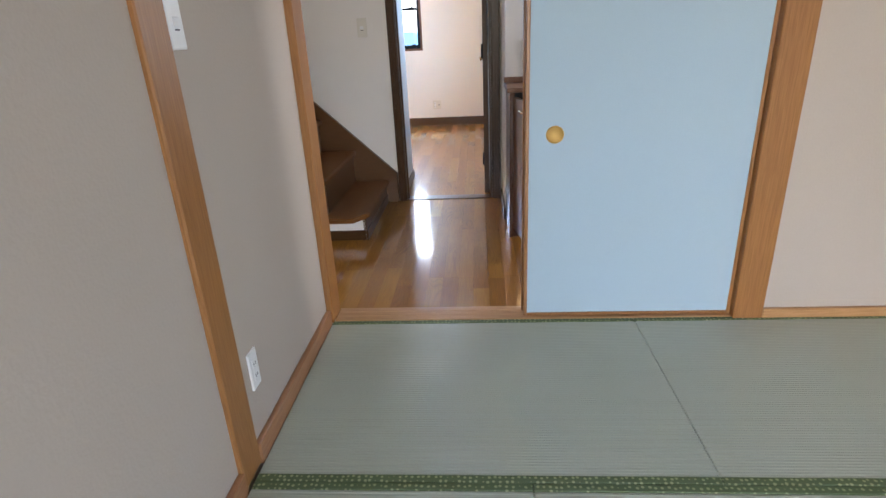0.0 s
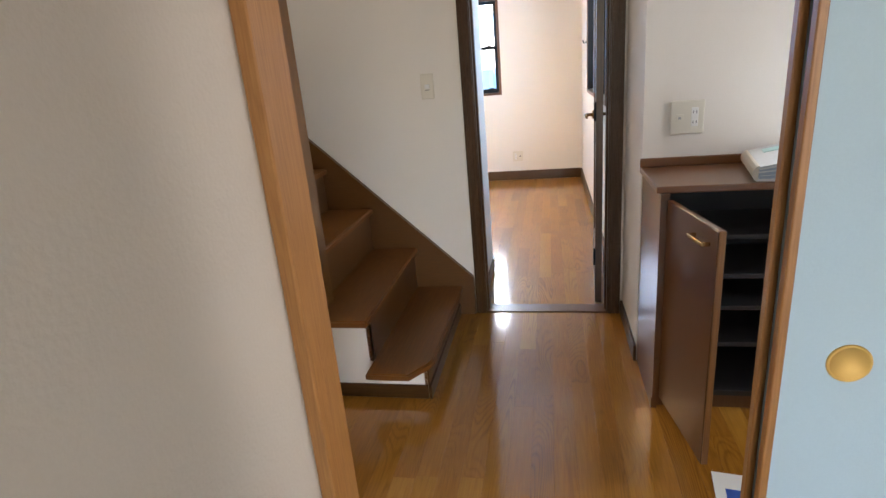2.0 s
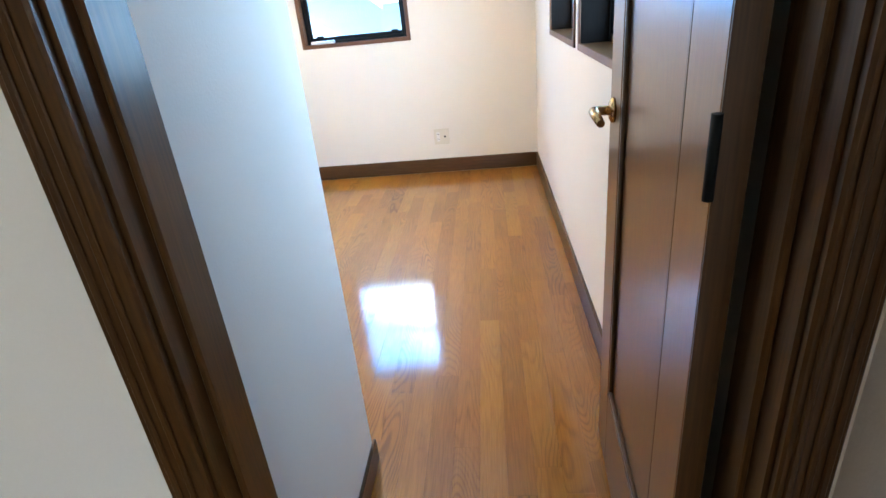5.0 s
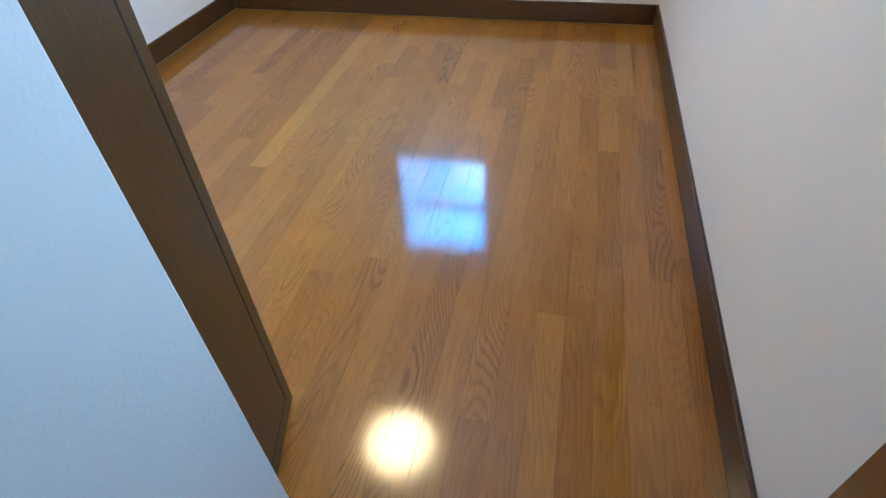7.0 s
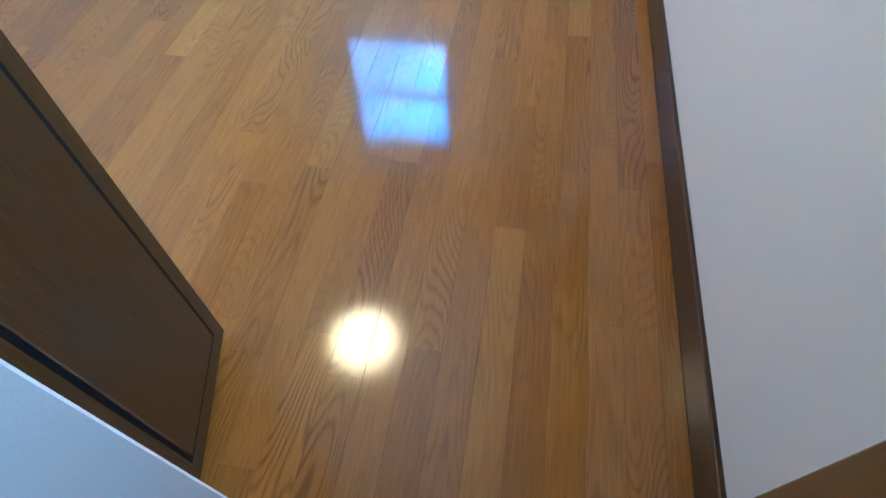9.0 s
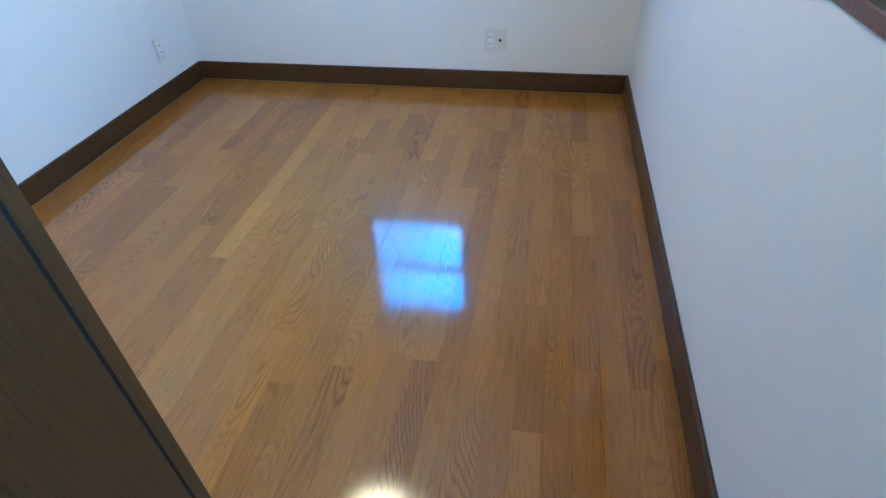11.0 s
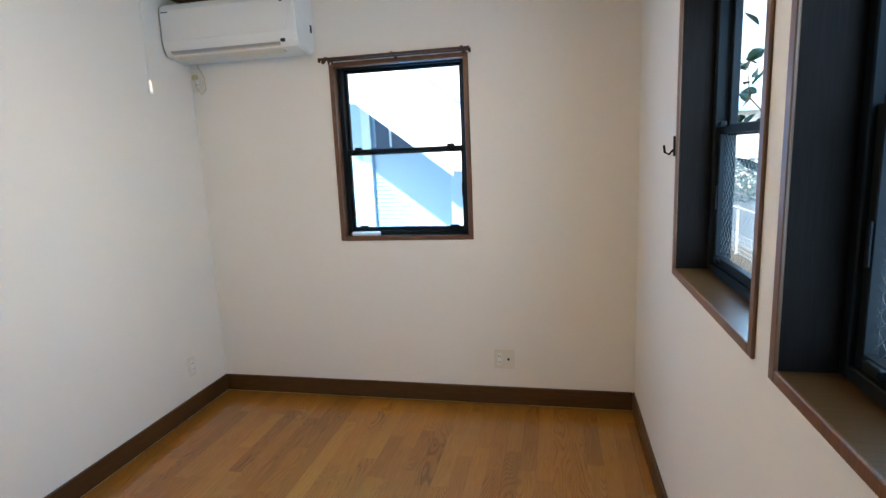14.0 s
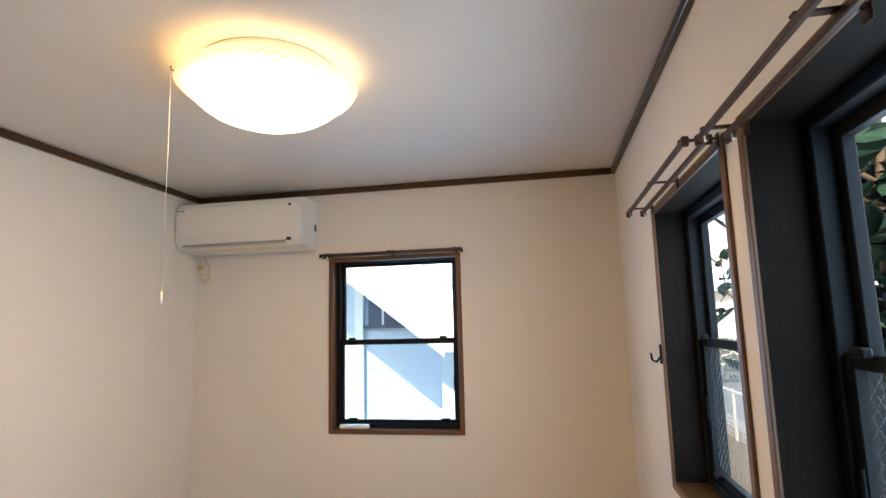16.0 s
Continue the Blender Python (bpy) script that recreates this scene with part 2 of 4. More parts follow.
# brown window wood made near-black: the deep reveal's shade is in its colour
SHADED_LINING = oak("shaded_window_lining", (0.008, 0.006, 0.005), (0.018, 0.0125, 0.010), 0.65, axis=2, coat=0.0, fine=1.4, var=0.1, spec=0.06)
WALNUT_Y = oak("dark_brown_wood_long", (0.033, 0.0145, 0.0045), (0.095, 0.043, 0.013), 0.32, axis=1, coat=0.22, fine=1.4, var=0.1, spec=0.3)
WALNUT_X = oak("dark_brown_wood_wide", (0.033, 0.0145, 0.0045), (0.095, 0.043, 0.013), 0.32, axis=0, coat=0.22, fine=1.4, var=0.1, spec=0.3)
LEAF_WOOD = oak("door_veneer", (0.065, 0.025, 0.006), (0.165, 0.072, 0.017), 0.3, axis=2, coat=0.6, fine=0.8, var=0.05, ring=0.1, pore=0.5)
STAIR = oak("stair_wood", (0.085, 0.025, 0.0025), (0.25, 0.09, 0.010), 0.42, axis=1, coat=0.15, fine=0.9, var=0.12, ring=0.12, pore=0.6)
STAIR_Z = oak("stair_wood_upright", (0.075, 0.026, 0.003), (0.195, 0.078, 0.010), 0.34, axis=2, coat=0.3, fine=0.9, var=0.1)
STRING = oak("stringer_wood", (0.058, 0.021, 0.003), (0.145, 0.055, 0.0085), 0.4, axis=0, coat=0.15, fine=1.0, var=0.05, ring=0.1, pore=0.45)
CEDAR = oak("cedar", (0.22, 0.088, 0.022), (0.38, 0.17, 0.050), 0.45, axis=2, coat=0.1, fine=1.3, var=0.15)
CEDAR_X = oak("cedar_wide", (0.35, 0.17, 0.062), (0.57, 0.33, 0.15), 0.42, axis=0, coat=0.15, fine=1.3, var=0.15)
CEDAR_Y = oak("cedar_long", (0.24, 0.10, 0.04), (0.42, 0.205, 0.095), 0.45, axis=1, coat=0.1, fine=1.3, var=0.15)
SHOEWOOD = oak("cabinet_laminate", (0.068, 0.024, 0.007), (0.145, 0.056, 0.017), 0.3, axis=2, coat=0.55, fine=1.6, var=0.05, ring=0.08, pore=0.35)
TOPWOOD = oak("cabinet_top", (0.12, 0.044, 0.013), (0.21, 0.083, 0.027), 0.28, axis=0, coat=0.3, fine=1.2, var=0.05, ring=0.08, pore=0.4)
TATAMI = woven("rush", (0.48, 0.51, 0.42), (0.39, 0.43, 0.35), 0.011)
HERI = brocade("mat_edging")
FUSUMA = material("pale_blue_paper", (0.365, 0.48, 0.55), 0.7, grain=0.05, scale=220, bump=0.25, stain=0.04)
GOLD = material("brass", (0.66, 0.42, 0.13), 0.62, metal=0.6, grain=0.12, scale=60)
BRASS = material("worn_brass", (0.62, 0.42, 0.2), 0.26, metal=1.0, grain=0.15, scale=60)
PLATE = material("cream_plastic", (0.72, 0.68, 0.58), 0.4, grain=0.03, scale=30)
WHITE = material("white_plastic", (0.80, 0.80, 0.78), 0.35, grain=0.03, scale=20)
BLACK = material("black_aluminium", (0.004, 0.007, 0.009), 0.6, grain=0.2, scale=80, spec=0.2)
DARK = material("dark_cavity", (0.02, 0.018, 0.016), 0.6, grain=0.2, scale=60)
SHELF = material("dark_shelf_board", (0.022, 0.022, 0.025), 0.4, grain=0.15, scale=60)
RAILM = oak("rail_brown", (0.035, 0.013, 0.006), (0.085, 0.034, 0.015), 0.5, axis=1, coat=0.0, var=0.05, spec=0.25)
CASING = oak("casing_wood", (0.085, 0.032, 0.014), (0.19, 0.08, 0.036), 0.4, axis=2, coat=0.1, var=0.05)
GLASS = glassy("window_glass")
WIRE = material("steel_wire", (0.25, 0.26, 0.27), 0.4, metal=0.8, grain=0.1)
CORD = material("cord_white", (0.8, 0.78, 0.72), 0.6, grain=0.05)
LAMPGLOW = lamp_glass("lit_shade", (1.0, 0.72, 0.37), 5.8, 0.3, 0.155, 0.266)
LAMPRIM = glow("lit_shade_back", (1.0, 0.75, 0.41), 0.7)
RECESS = material("recess_grey", (0.36, 0.37, 0.37), 0.45, grain=0.06, scale=40)
CONCRETE = material("grey_concrete", (0.16, 0.21, 0.25), 0.8, grain=0.15, scale=8, bump=0.2)
BAG = material("clear_bag", (0.78, 0.80, 0.80), 0.25, grain=0.1, scale=25, bump=0.6)
CREAM = material("cream_cover", (0.74, 0.68, 0.56), 0.4, grain=0.08, scale=25, bump=0.2)
PRINT = material("printed_paper", (0.50, 0.60, 0.70), 0.5, grain=0.4, scale=90, stretch=(1, 8, 6))
BLUEP = material("blue_print", (0.03, 0.10, 0.42), 0.5, grain=0.1)
YELLOWED = material("yellowed_plastic", (0.60, 0.50, 0.30), 0.45, grain=0.08, scale=40)
TEAL = material("teal_print", (0.42, 0.66, 0.62), 0.5, grain=0.1)
SCREEN = material("dark_display", (0.05, 0.055, 0.06), 0.15, grain=0.1)
DULLPANE = material("dull_window_pane", (0.05, 0.10, 0.18), 0.8, grain=0.2, scale=6, spec=0.2)
# grey siding; the blue of sky-lit shade is put into its colour
SIDING = material("grey_sky_tinted", (0.30, 0.55, 0.80), 0.7, grain=0.1, scale=30)
STUCCO = material("white_render", (0.80, 0.80, 0.78), 0.8, grain=0.05, scale=60, bump=0.3)
# pale metal, its colour tinted with the same sky-lit blue
METALROOF = material("pale_metal_sky_tinted", (0.45, 0.68, 0.82), 0.5, grain=0.06, scale=12)
GROUND = material("bare_ground", (0.16, 0.14, 0.11), 0.9, grain=0.4, scale=14, bump=0.5)
LEAF = material("glossy_leaf", (0.022, 0.07, 0.05), 0.25, grain=0.45, scale=9)
# pale blue of distant haze is put into the leaf colour
HEDGE = material("hazy_hedge_leaf", (0.15, 0.27, 0.29), 0.5, grain=0.5, scale=3)
# the boards' blue is shade put into their colour
SLAT = material("shade_blue_board", (0.13, 0.24, 0.31), 0.6, grain=0.25, scale=20, stretch=(1, 1, 0.2))
BARK = material("bark", (0.12, 0.085, 0.06), 0.85, grain=0.4, scale=60, bump=0.5)
BUD = material("red_flower", (0.5, 0.03, 0.03), 0.5, grain=0.3, scale=40)
FENCE = material("grey_fence", (0.55, 0.60, 0.62), 0.5, metal=0.0, grain=0.1)


# ---- mesh helpers ----
def box(bm, x0, x1, y0, y1, z0, z1, bevel=0.0, seg=1):
    """Adds a box between two corners, with rounded edges where asked."""
    r = bmesh.ops.create_cube(bm, size=1.0, matrix=Matrix.Translation(((x0 + x1) / 2, (y0 + y1) / 2, (z0 + z1) / 2))
                              @ Matrix.Diagonal((abs(x1 - x0), abs(y1 - y0), abs(z1 - z0), 1)))
    if bevel:
        es = list({e for v in r["verts"] for e in v.link_edges})
        bmesh.ops.bevel(bm, geom=es, offset=bevel, segments=seg, affect="EDGES", profile=0.5)
    return bm


def boxed(*a, **k):
    return box(bmesh.new(), *a, **k)


def prism(points, axis, a, b):
    """A polygon drawn in the two other axes, pushed out along an axis from a to b."""
    bm = bmesh.new()
    def at(p, v):
        q = list(p)
        q.insert(axis, v)
        return q
    lo, hi = [bm.verts.new(at(p, a)) for p in points], [bm.verts.new(at(p, b)) for p in points]
    bm.faces.new(lo)
    bm.faces.new(hi[::-1])
    for i in range(len(points)):
        j = (i + 1) % len(points)
        bm.faces.new((lo[j], lo[i], hi[i], hi[j]))
    bmesh.ops.recalc_face_normals(bm, faces=bm.faces)
    return bm


def tube(bm, pts, r, sides=8):
    """A round bar along a line of points."""
    pts = [Vector(p) for p in pts]
    rings = []
    for i, p in enumerate(pts):
        d = (pts[min(i + 1, len(pts) - 1)] - pts[max(i - 1, 0)]).normalized()
        q = d.to_track_quat("Z", "Y")
        rr = r[i] if isinstance(r, (list, tuple)) else r
        rings.append([bm.verts.new(p + q @ Vector((rr * math.cos(2 * math.pi * k / sides), rr * math.sin(2 * math.pi * k / sides), 0))) for k in range(sides)])
    for a, b in zip(rings, rings[1:]):
        for k in range(sides):
            f = bm.faces.new((a[k], a[(k + 1) % sides], b[(k + 1) % sides], b[k]))
            f.smooth = True
    bm.faces.new(rings[0][::-1])
    bm.faces.new(rings[-1])
    return bm


def lathe(profile, sides=48, smooth=True):
    """Turns a profile of (radius, height) round the z axis."""
    bm = bmesh.new()
    rings = [[bm.verts.new((r * math.cos(2 * math.pi * k / sides), r * math.sin(2 * math.pi * k / sides), z)) for k in range(sides)] for r, z in profile]
    for a, b in zip(rings, rings[1:]):
        for k in range(sides):
            f = bm.faces.new((a[k], a[(k + 1) % sides], b[(k + 1) % sides], b[k]))
            f.smooth = smooth
    bm.faces.new(rings[0][::-1])
    bm.faces.new(rings[-1])
    bmesh.ops.recalc_face_normals(bm, faces=bm.faces)
    return bm


def mesh_of(name, bm, mat):
    me = bpy.data.meshes.new(name)
    bm.to_mesh(me)
    bm.free()
    me.materials.append(mat)
    return me


def part(name, bm, mat, parent=None, label="", at=None):
    ob = new(name, mesh_of(name, bm, mat))
    if parent:
        ob.parent = parent
    if at is not None:
        ob.matrix_basis = at
    return tagged(ob, label)


def thing(name, label, category, at=None, group="", kind=""):
    ob = new(name)
    ob.empty_display_size = 0.1
    if at is not None:
        ob.matrix_basis = at
    return tagged(ob, label, category, group, kind)


def setting(name, bm, mat, label, category):
    return tagged(part(name, bm, mat), label, category, kind="structure")


# ---- structure: walls ----
ROOM_L, ROOM_B, ROOM_T = -2.47, 3.525, 2.342
WIN_Z0, WIN_Z1 = 0.972, 1.925
V1 = (1.818, 2.621)
V2 = (0.912, 1.713)
BW = (-1.612, -0.857)


def wall_with_holes(axis, a0, a1, b0, b1, z0, z1, holes):
    """A wall slab whose openings go through it; axis 0: it runs along x, 1: along y."""
    bm = bmesh.new()
    def put(p0, p1, q0, q1):
        if p1 - p0 > 1e-4 and q1 - q0 > 1e-4:
            box(bm, *((p0, p1, b0, b1) if axis == 0 else (b0, b1, p0, p1)), q0, q1)
    at = a0
    for h0, h1, lo, hi in sorted(holes):
        put(at, h0, z0, z1)
        put(h0, h1, z0, lo)
        put(h0, h1, hi, z1)
        at = h1
    put(at, a1, z0, z1)
    return bm


setting("wall_room_back", wall_with_holes(0, ROOM_L, 0.0, ROOM_B, ROOM_B + 0.14, -0.08, 2.5, [(*BW, WIN_Z0 - 0.015, WIN_Z1 - 0.012)]), PAPER, "cream wallpapered back wall of the western room", "wall")
setting("wall_room_right", wall_with_holes(1, 0.0, ROOM_B + 0.14, 0.0, 0.17, -0.08, 2.5, [(*V1, WIN_Z0, WIN_Z1), (*V2, WIN_Z0, WIN_Z1)]), PAPER, "cream wallpapered wall with two windows", "wall")
setting("wall_room_left", boxed(ROOM_L - 0.12, ROOM_L, 0.58, ROOM_B + 0.14, -0.08, 2.5), PAPER, "cream wallpapered side wall of the western room", "wall")
setting("wall_closet", boxed(ROOM_L, -0.845, 0.58, 0.70, -0.08, 2.5), PAPER, "cream wallpapered closet wall", "wall")
setting("wall_passage", boxed(-0.845, -0.728, 0.105, 0.688, -0.08, 2.5, bevel=0.004), PAPER, "cream wallpapered short wall inside the doorway", "wall")
setting("wall_door", wall_with_holes(0, -2.6, 0.0, 0.0, 0.105, -0.08, 2.5, [(-0.735, -0.03, -1, 2.03)]), PAPER, "cream wallpapered wall round the inner door", "wall")
setting("wall_hall_jog", boxed(0.0, 0.12, -0.482, 0.0, -0.08, 2.5), PAPER, "cream wallpapered wall corner beside the inner door", "wall")
setting("wall_hall_window", wall_with_holes(0, 0.12, 2.0, -0.482, -0.362, -0.08, 2.5, [(0.515, 1.25, 0.93, 1.75)]), PAPER, "white wallpapered wall above the shoe cabinet", "wall")
setting("wall_hall_right", wall_with_holes(1, -1.81, -0.362, 2.0, 2.12, -0.08, 2.5, [(-1.22, -0.74, 0.15, 2.05)]), PAPER, "cream wallpapered end wall of the hall", "wall")
# unseen: this wall blocks the sun behind an opening made for a lamp
setting("wall_sun_block", boxed(-2.9, -2.8, -1.81, 0.105, -0.08, 2.5), PAPER, "plain unseen wall added to block the sun", "wall")
setting("wall_hall_left", wall_with_holes(1, -1.71, 0.105, -2.72, -2.6, -0.08, 2.5, [(-1.68, -0.92, 0.0, 2.0)]), PAPER, "cream wallpapered end wall of the hall", "wall")
NI = (-1.95, -1.403, 1.125, 1.447)
setting("wall_stair_side", wall_with_holes(0, -2.6, -1.27, -0.86, -0.68, -0.08, 2.5, [NI]), PAPER, "white wallpapered wall beside the stairs with a niche", "wall")
setting("wall_niche_back", boxed(NI[0] - 0.02, NI[1] + 0.02, -0.78, -0.772, NI[2], NI[3]), PAPER, "white back of the shallow wall niche", "wall")
setting("wall_tatami_left", boxed(-0.945, -0.825, -4.7, -1.828, -0.08, 2.5), PLASTER, "beige textured wallpaper wall beside tatami", "wall")
setting("wall_tatami_front", wall_with_holes(0, -2.9, 2.9, -1.81, -1.71, -0.08, 2.5, [(-0.83, 0.96, -1, 1.82)]), PLASTER, "beige wall around the sliding door opening", "wall")
setting("wall_tatami_back", wall_with_holes(0, -0.945, 2.9, -4.8, -4.7, -0.08, 2.5, [(-0.3, 1.5, 0.0, 2.0)]), PLASTER, "beige back wall with an added window opening", "wall")
setting("wall_tatami_right", boxed(2.9, 3.0, -4.8, -1.71, -0.08, 2.5), PLASTER, "beige end wall of the tatami room", "wall")

setting("ceiling_room", boxed(ROOM_L, 0.0, 0.1, ROOM_B, ROOM_T, ROOM_T + 0.05), CEIL, "off-white papered ceiling", "ceiling")
setting("ceiling_hall", box(box(boxed(-1.25, 2.0, -1.71, 0.0, 2.4, 2.45), -2.6, -1.25, -1.71, -0.68, 2.4, 2.45), -2.6, -2.55, -0.68, 0.0, 2.4, 2.45), CEIL, "off-white papered hall ceiling", "ceiling")
setting("ceiling_tatami", boxed(-0.825, 2.9, -4.7, -1.81, 2.4, 2.45), CEIL, "pale board ceiling above the tatami", "ceiling")
# drawn out past the garden side, unseen, to keep the sun off the tatami
setting("roof", box(boxed(-2.9, 3.1, -7.2, -0.36, 2.49, 2.62), -2.9, 0.3, -0.36, 3.75, 2.49, 2.62), SIDING, "flat grey roof slab with an overhang added against the sun", "roof")

floor_room = setting("floor_room", boxed(ROOM_L, 0.0, 0.09, ROOM_B, -0.05, -0.012), WALNUT_Y, "varnished oak strip floor of the western room", "floor")
floor_hall = setting("floor_hall", boxed(-2.6, 2.0, -1.70, 0.0, -0.05, -0.012), WALNUT_Y, "varnished oak strip floor of the hall", "floor")
floor_tatami = setting("floor_tatami", boxed(-0.825, 2.9, -4.7, -1.81, -0.08, -0.05), CEDAR_X, "boards under the tatami mats", "floor")

# trims
B = 0.104
def baseboard(name, x0, x1, y0, y1, h=B, mat=WALNUT_X, label="dark brown wooden baseboard along the wall"):
    return setting(name, boxed(x0, x1, y0, y1, 0, h, bevel=0.003), mat, label, "baseboard")
baseboard("baseboard", ROOM_L + 0.012, -0.012, ROOM_B - 0.012, ROOM_B)
baseboard("baseboard", -0.012, 0.0, 0.11, ROOM_B, mat=WALNUT_Y)
baseboard("baseboard", ROOM_L, ROOM_L + 0.012, 0.712, ROOM_B, mat=WALNUT_Y)
baseboard("baseboard", ROOM_L + 0.012, -0.92, 0.70, 0.712)
baseboard("baseboard", -0.728, -0.718, 0.125, 0.698, 0.075, mat=WALNUT_Y)
baseboard("baseboard", -0.012, 0.0, -0.49, -0.014, 0.075, mat=WALNUT_Y)
baseboard("baseboard", -2.6, -1.27, -0.87, -0.86, 0.065)
def crown(name, x0, x1, y0, y1, mat):
    return setting(name, boxed(x0, x1, y0, y1, 2.307, ROOM_T - 0.002, bevel=0.004), mat, "thin dark brown ceiling moulding", "trim")
crown("trim", ROOM_L + 0.022, -0.022, ROOM_B - 0.022, ROOM_B, WALNUT_X)
crown("trim", -0.022, 0.0, 0.11, ROOM_B, WALNUT_Y)
crown("trim", ROOM_L, ROOM_L + 0.022, 0.70, ROOM_B, WALNUT_Y)
crown("trim", ROOM_L + 0.022, -0.75, 0.70, 0.722, WALNUT_X)


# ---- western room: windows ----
def window(name, width, height, depth, wired, label, lining=SHADED_LINING, f=0.028, r=0.024, head=0.028):
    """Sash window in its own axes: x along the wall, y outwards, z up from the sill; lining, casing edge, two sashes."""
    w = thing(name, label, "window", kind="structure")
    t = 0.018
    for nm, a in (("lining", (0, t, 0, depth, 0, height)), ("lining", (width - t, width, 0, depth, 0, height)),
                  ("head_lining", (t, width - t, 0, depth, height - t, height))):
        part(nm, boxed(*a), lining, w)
    part("window_sill", boxed(t, width - t, 0, depth, 0, t), WALNUT_X, w, "brown wooden sill board")
    e = 0.02
    for nm, a in (("casing", (-0.006, e, -0.008, 0, -0.006, height + 0.006)), ("casing", (width - e, width + 0.006, -0.008, 0, -0.006, height + 0.006)),
                  ("casing", (e, width - e, -0.008, 0, -0.006, e)), ("casing", (e, width - e, -0.008, 0, height - e, height + 0.006))):
        part(nm, boxed(*a, bevel=0.002), CASING, w, "reddish brown casing edge")
    y0, y1 = depth - 0.055, depth + 0.012
    fr = bmesh.new()
    for a in ((t, t + f, y0, y1, t, height - t), (width - t - f, width - t, y0, y1, t, height - t), (t + f, width - t - f, y0, y1, t, t + f), (t + f, width - t - f, y0, y1, height - t - head, height - t)):
        box(fr, *a, bevel=0.003)
    part("window_frame", fr, BLACK, w, "black aluminium frame")
    x0, x1, mid = t + f, width - t - f, t + f + (height - 2 * t - 2 * f) * 0.50
    for nm, lo, hi, y in (("upper_sash", mid - 0.012, height - t - head, depth - 0.005), ("lower_sash", t + f, mid + 0.02, depth - 0.032)):
        s = bmesh.new()
        for a in ((x0, x0 + r, y - 0.012, y + 0.012, lo, hi), (x1 - r, x1, y - 0.012, y + 0.012, lo, hi),
                  (x0 + r, x1 - r, y - 0.012, y + 0.012, lo, lo + r * 1.2), (x0 + r, x1 - r, y - 0.012, y + 0.012, hi - r * 1.1, hi)):
            box(s, *a, bevel=0.002)
        sash = part(nm, s, BLACK, w)
        g = part("pane", boxed(x0 + r - 0.004, x1 - r + 0.004, y - 0.002, y + 0.002, lo + 0.02, hi - 0.02), GLASS, sash, "clear glass pane")
        g.visible_shadow = False
        if wired and nm == "lower_sash":
            wm = bmesh.new()
            ww, hh = x1 - x0 - 2 * r, hi - lo - 0.05
            k = -hh
            while k < ww:
                for sgn in (1, -1):
                    a0, a1 = max(0, k), min(ww, k + hh)
                    if a1 - a0 > 0.03:
                        za, zb = a0 - k, a1 - k
                        if sgn < 0:
                            za, zb = hh - za, hh - zb
                        tube(wm, [(x0 + r + a0, y + 0.003, lo + 0.025 + za), (x0 + r + a1, y + 0.003, lo + 0.025 + zb)], 0.0005, 3)
                k += 0.03
            tagged(part("wire_mesh", wm, WIRE, sash, "fine diagonal wire in the glass"), kind="stuff")
        if nm == "lower_sash":
            for xx in (x0 + 0.05, x1 - 0.09):
                part("sash_latch", boxed(xx, xx + 0.04, y - 0.03, y - 0.012, hi - 0.006, hi + 0.012, bevel=0.003), BLACK, sash)
                part("lift_tab", boxed(xx, xx + 0.05, y - 0.026, y - 0.012, lo + 0.012, lo + 0.03, bevel=0.003), BLACK, sash)
            for xx in (x0 + r * 0.4, x1 - r * 0.4 - 0.012):
                part("finger_pull", boxed(xx, xx + 0.012, y - 0.018, y - 0.011, lo + 0.18, lo + 0.26, bevel=0.002), BLACK, sash)
    return w


# lighter lining wood and thin head stand in for sky glare on them
w_back = window("window_1", BW[1] - BW[0], 0.968, 0.105, False, "black sash window in a dark brown lining, neighbours outside", CASING, 0.024, 0.016, 0.008)
w_back.matrix_basis = pose(BW[0], ROOM_B, WIN_Z0 - 0.015)
w_a = window("window_2", V1[1] - V1[0], WIN_Z1 - WIN_Z0, 0.155, True, "black sash window with wired lower glass, deep shaded lining")
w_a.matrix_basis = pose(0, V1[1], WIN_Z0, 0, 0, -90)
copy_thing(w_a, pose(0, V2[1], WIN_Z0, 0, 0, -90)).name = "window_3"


def curtain_rail(length, label):
    """Double curtain rail; runs along x, hangs off the wall towards -y."""
    r = thing("curtain_rail", label, "curtain rail")
    for y in (-0.03, -0.078):
        bm = box(bmesh.new(), 0, length, y - 0.0055, y + 0.0055, -0.0065, 0.0065, bevel=0.002)
        rail = part("rail", bm, RAILM, r)
        for x in (0.0, length):
            part("end_cap", boxed(x - 0.006, x + 0.006, y - 0.008, y + 0.008, -0.015, 0.008, bevel=0.003), RAILM, rail)
        for k in range(3):
            tr = bmesh.new()
            tube(tr, [(0.03 + 0.012 * k, y, -0.009), (0.03 + 0.012 * k, y, -0.02)], 0.003, 6)
            part("glider", tr, WHITE if k == 1 else RAILM, rail)
    for x in (0.035, length / 2, length - 0.035):
        part("bracket", boxed(x - 0.007, x + 0.007, -0.084, -0.002, 0.0062, 0.011, bevel=0.0015), RAILM, r)
        part("bracket_plate", boxed(x - 0.010, x + 0.010, -0.004, 0.0, -0.012, 0.020, bevel=0.0015), RAILM, r)
    return r


curtain_rail(0.80, "brown double curtain rail above the back window").matrix_basis = pose(-1.635, ROOM_B - 0.008, 1.937)
curtain_rail(0.82, "brown double curtain rail above the far side window").matrix_basis = pose(-0.008, 2.615, 1.918, 0, 0, -90)
curtain_rail(0.86, "brown double curtain rail above the near side window").matrix_basis = pose(-0.008, 1.693, 1.886, 0, 0, -90)

part_bar = thing("window_handle_bar", "short white plastic bar lying on the window sill", "handle", pose(-1.56, 3.545, 0.974))
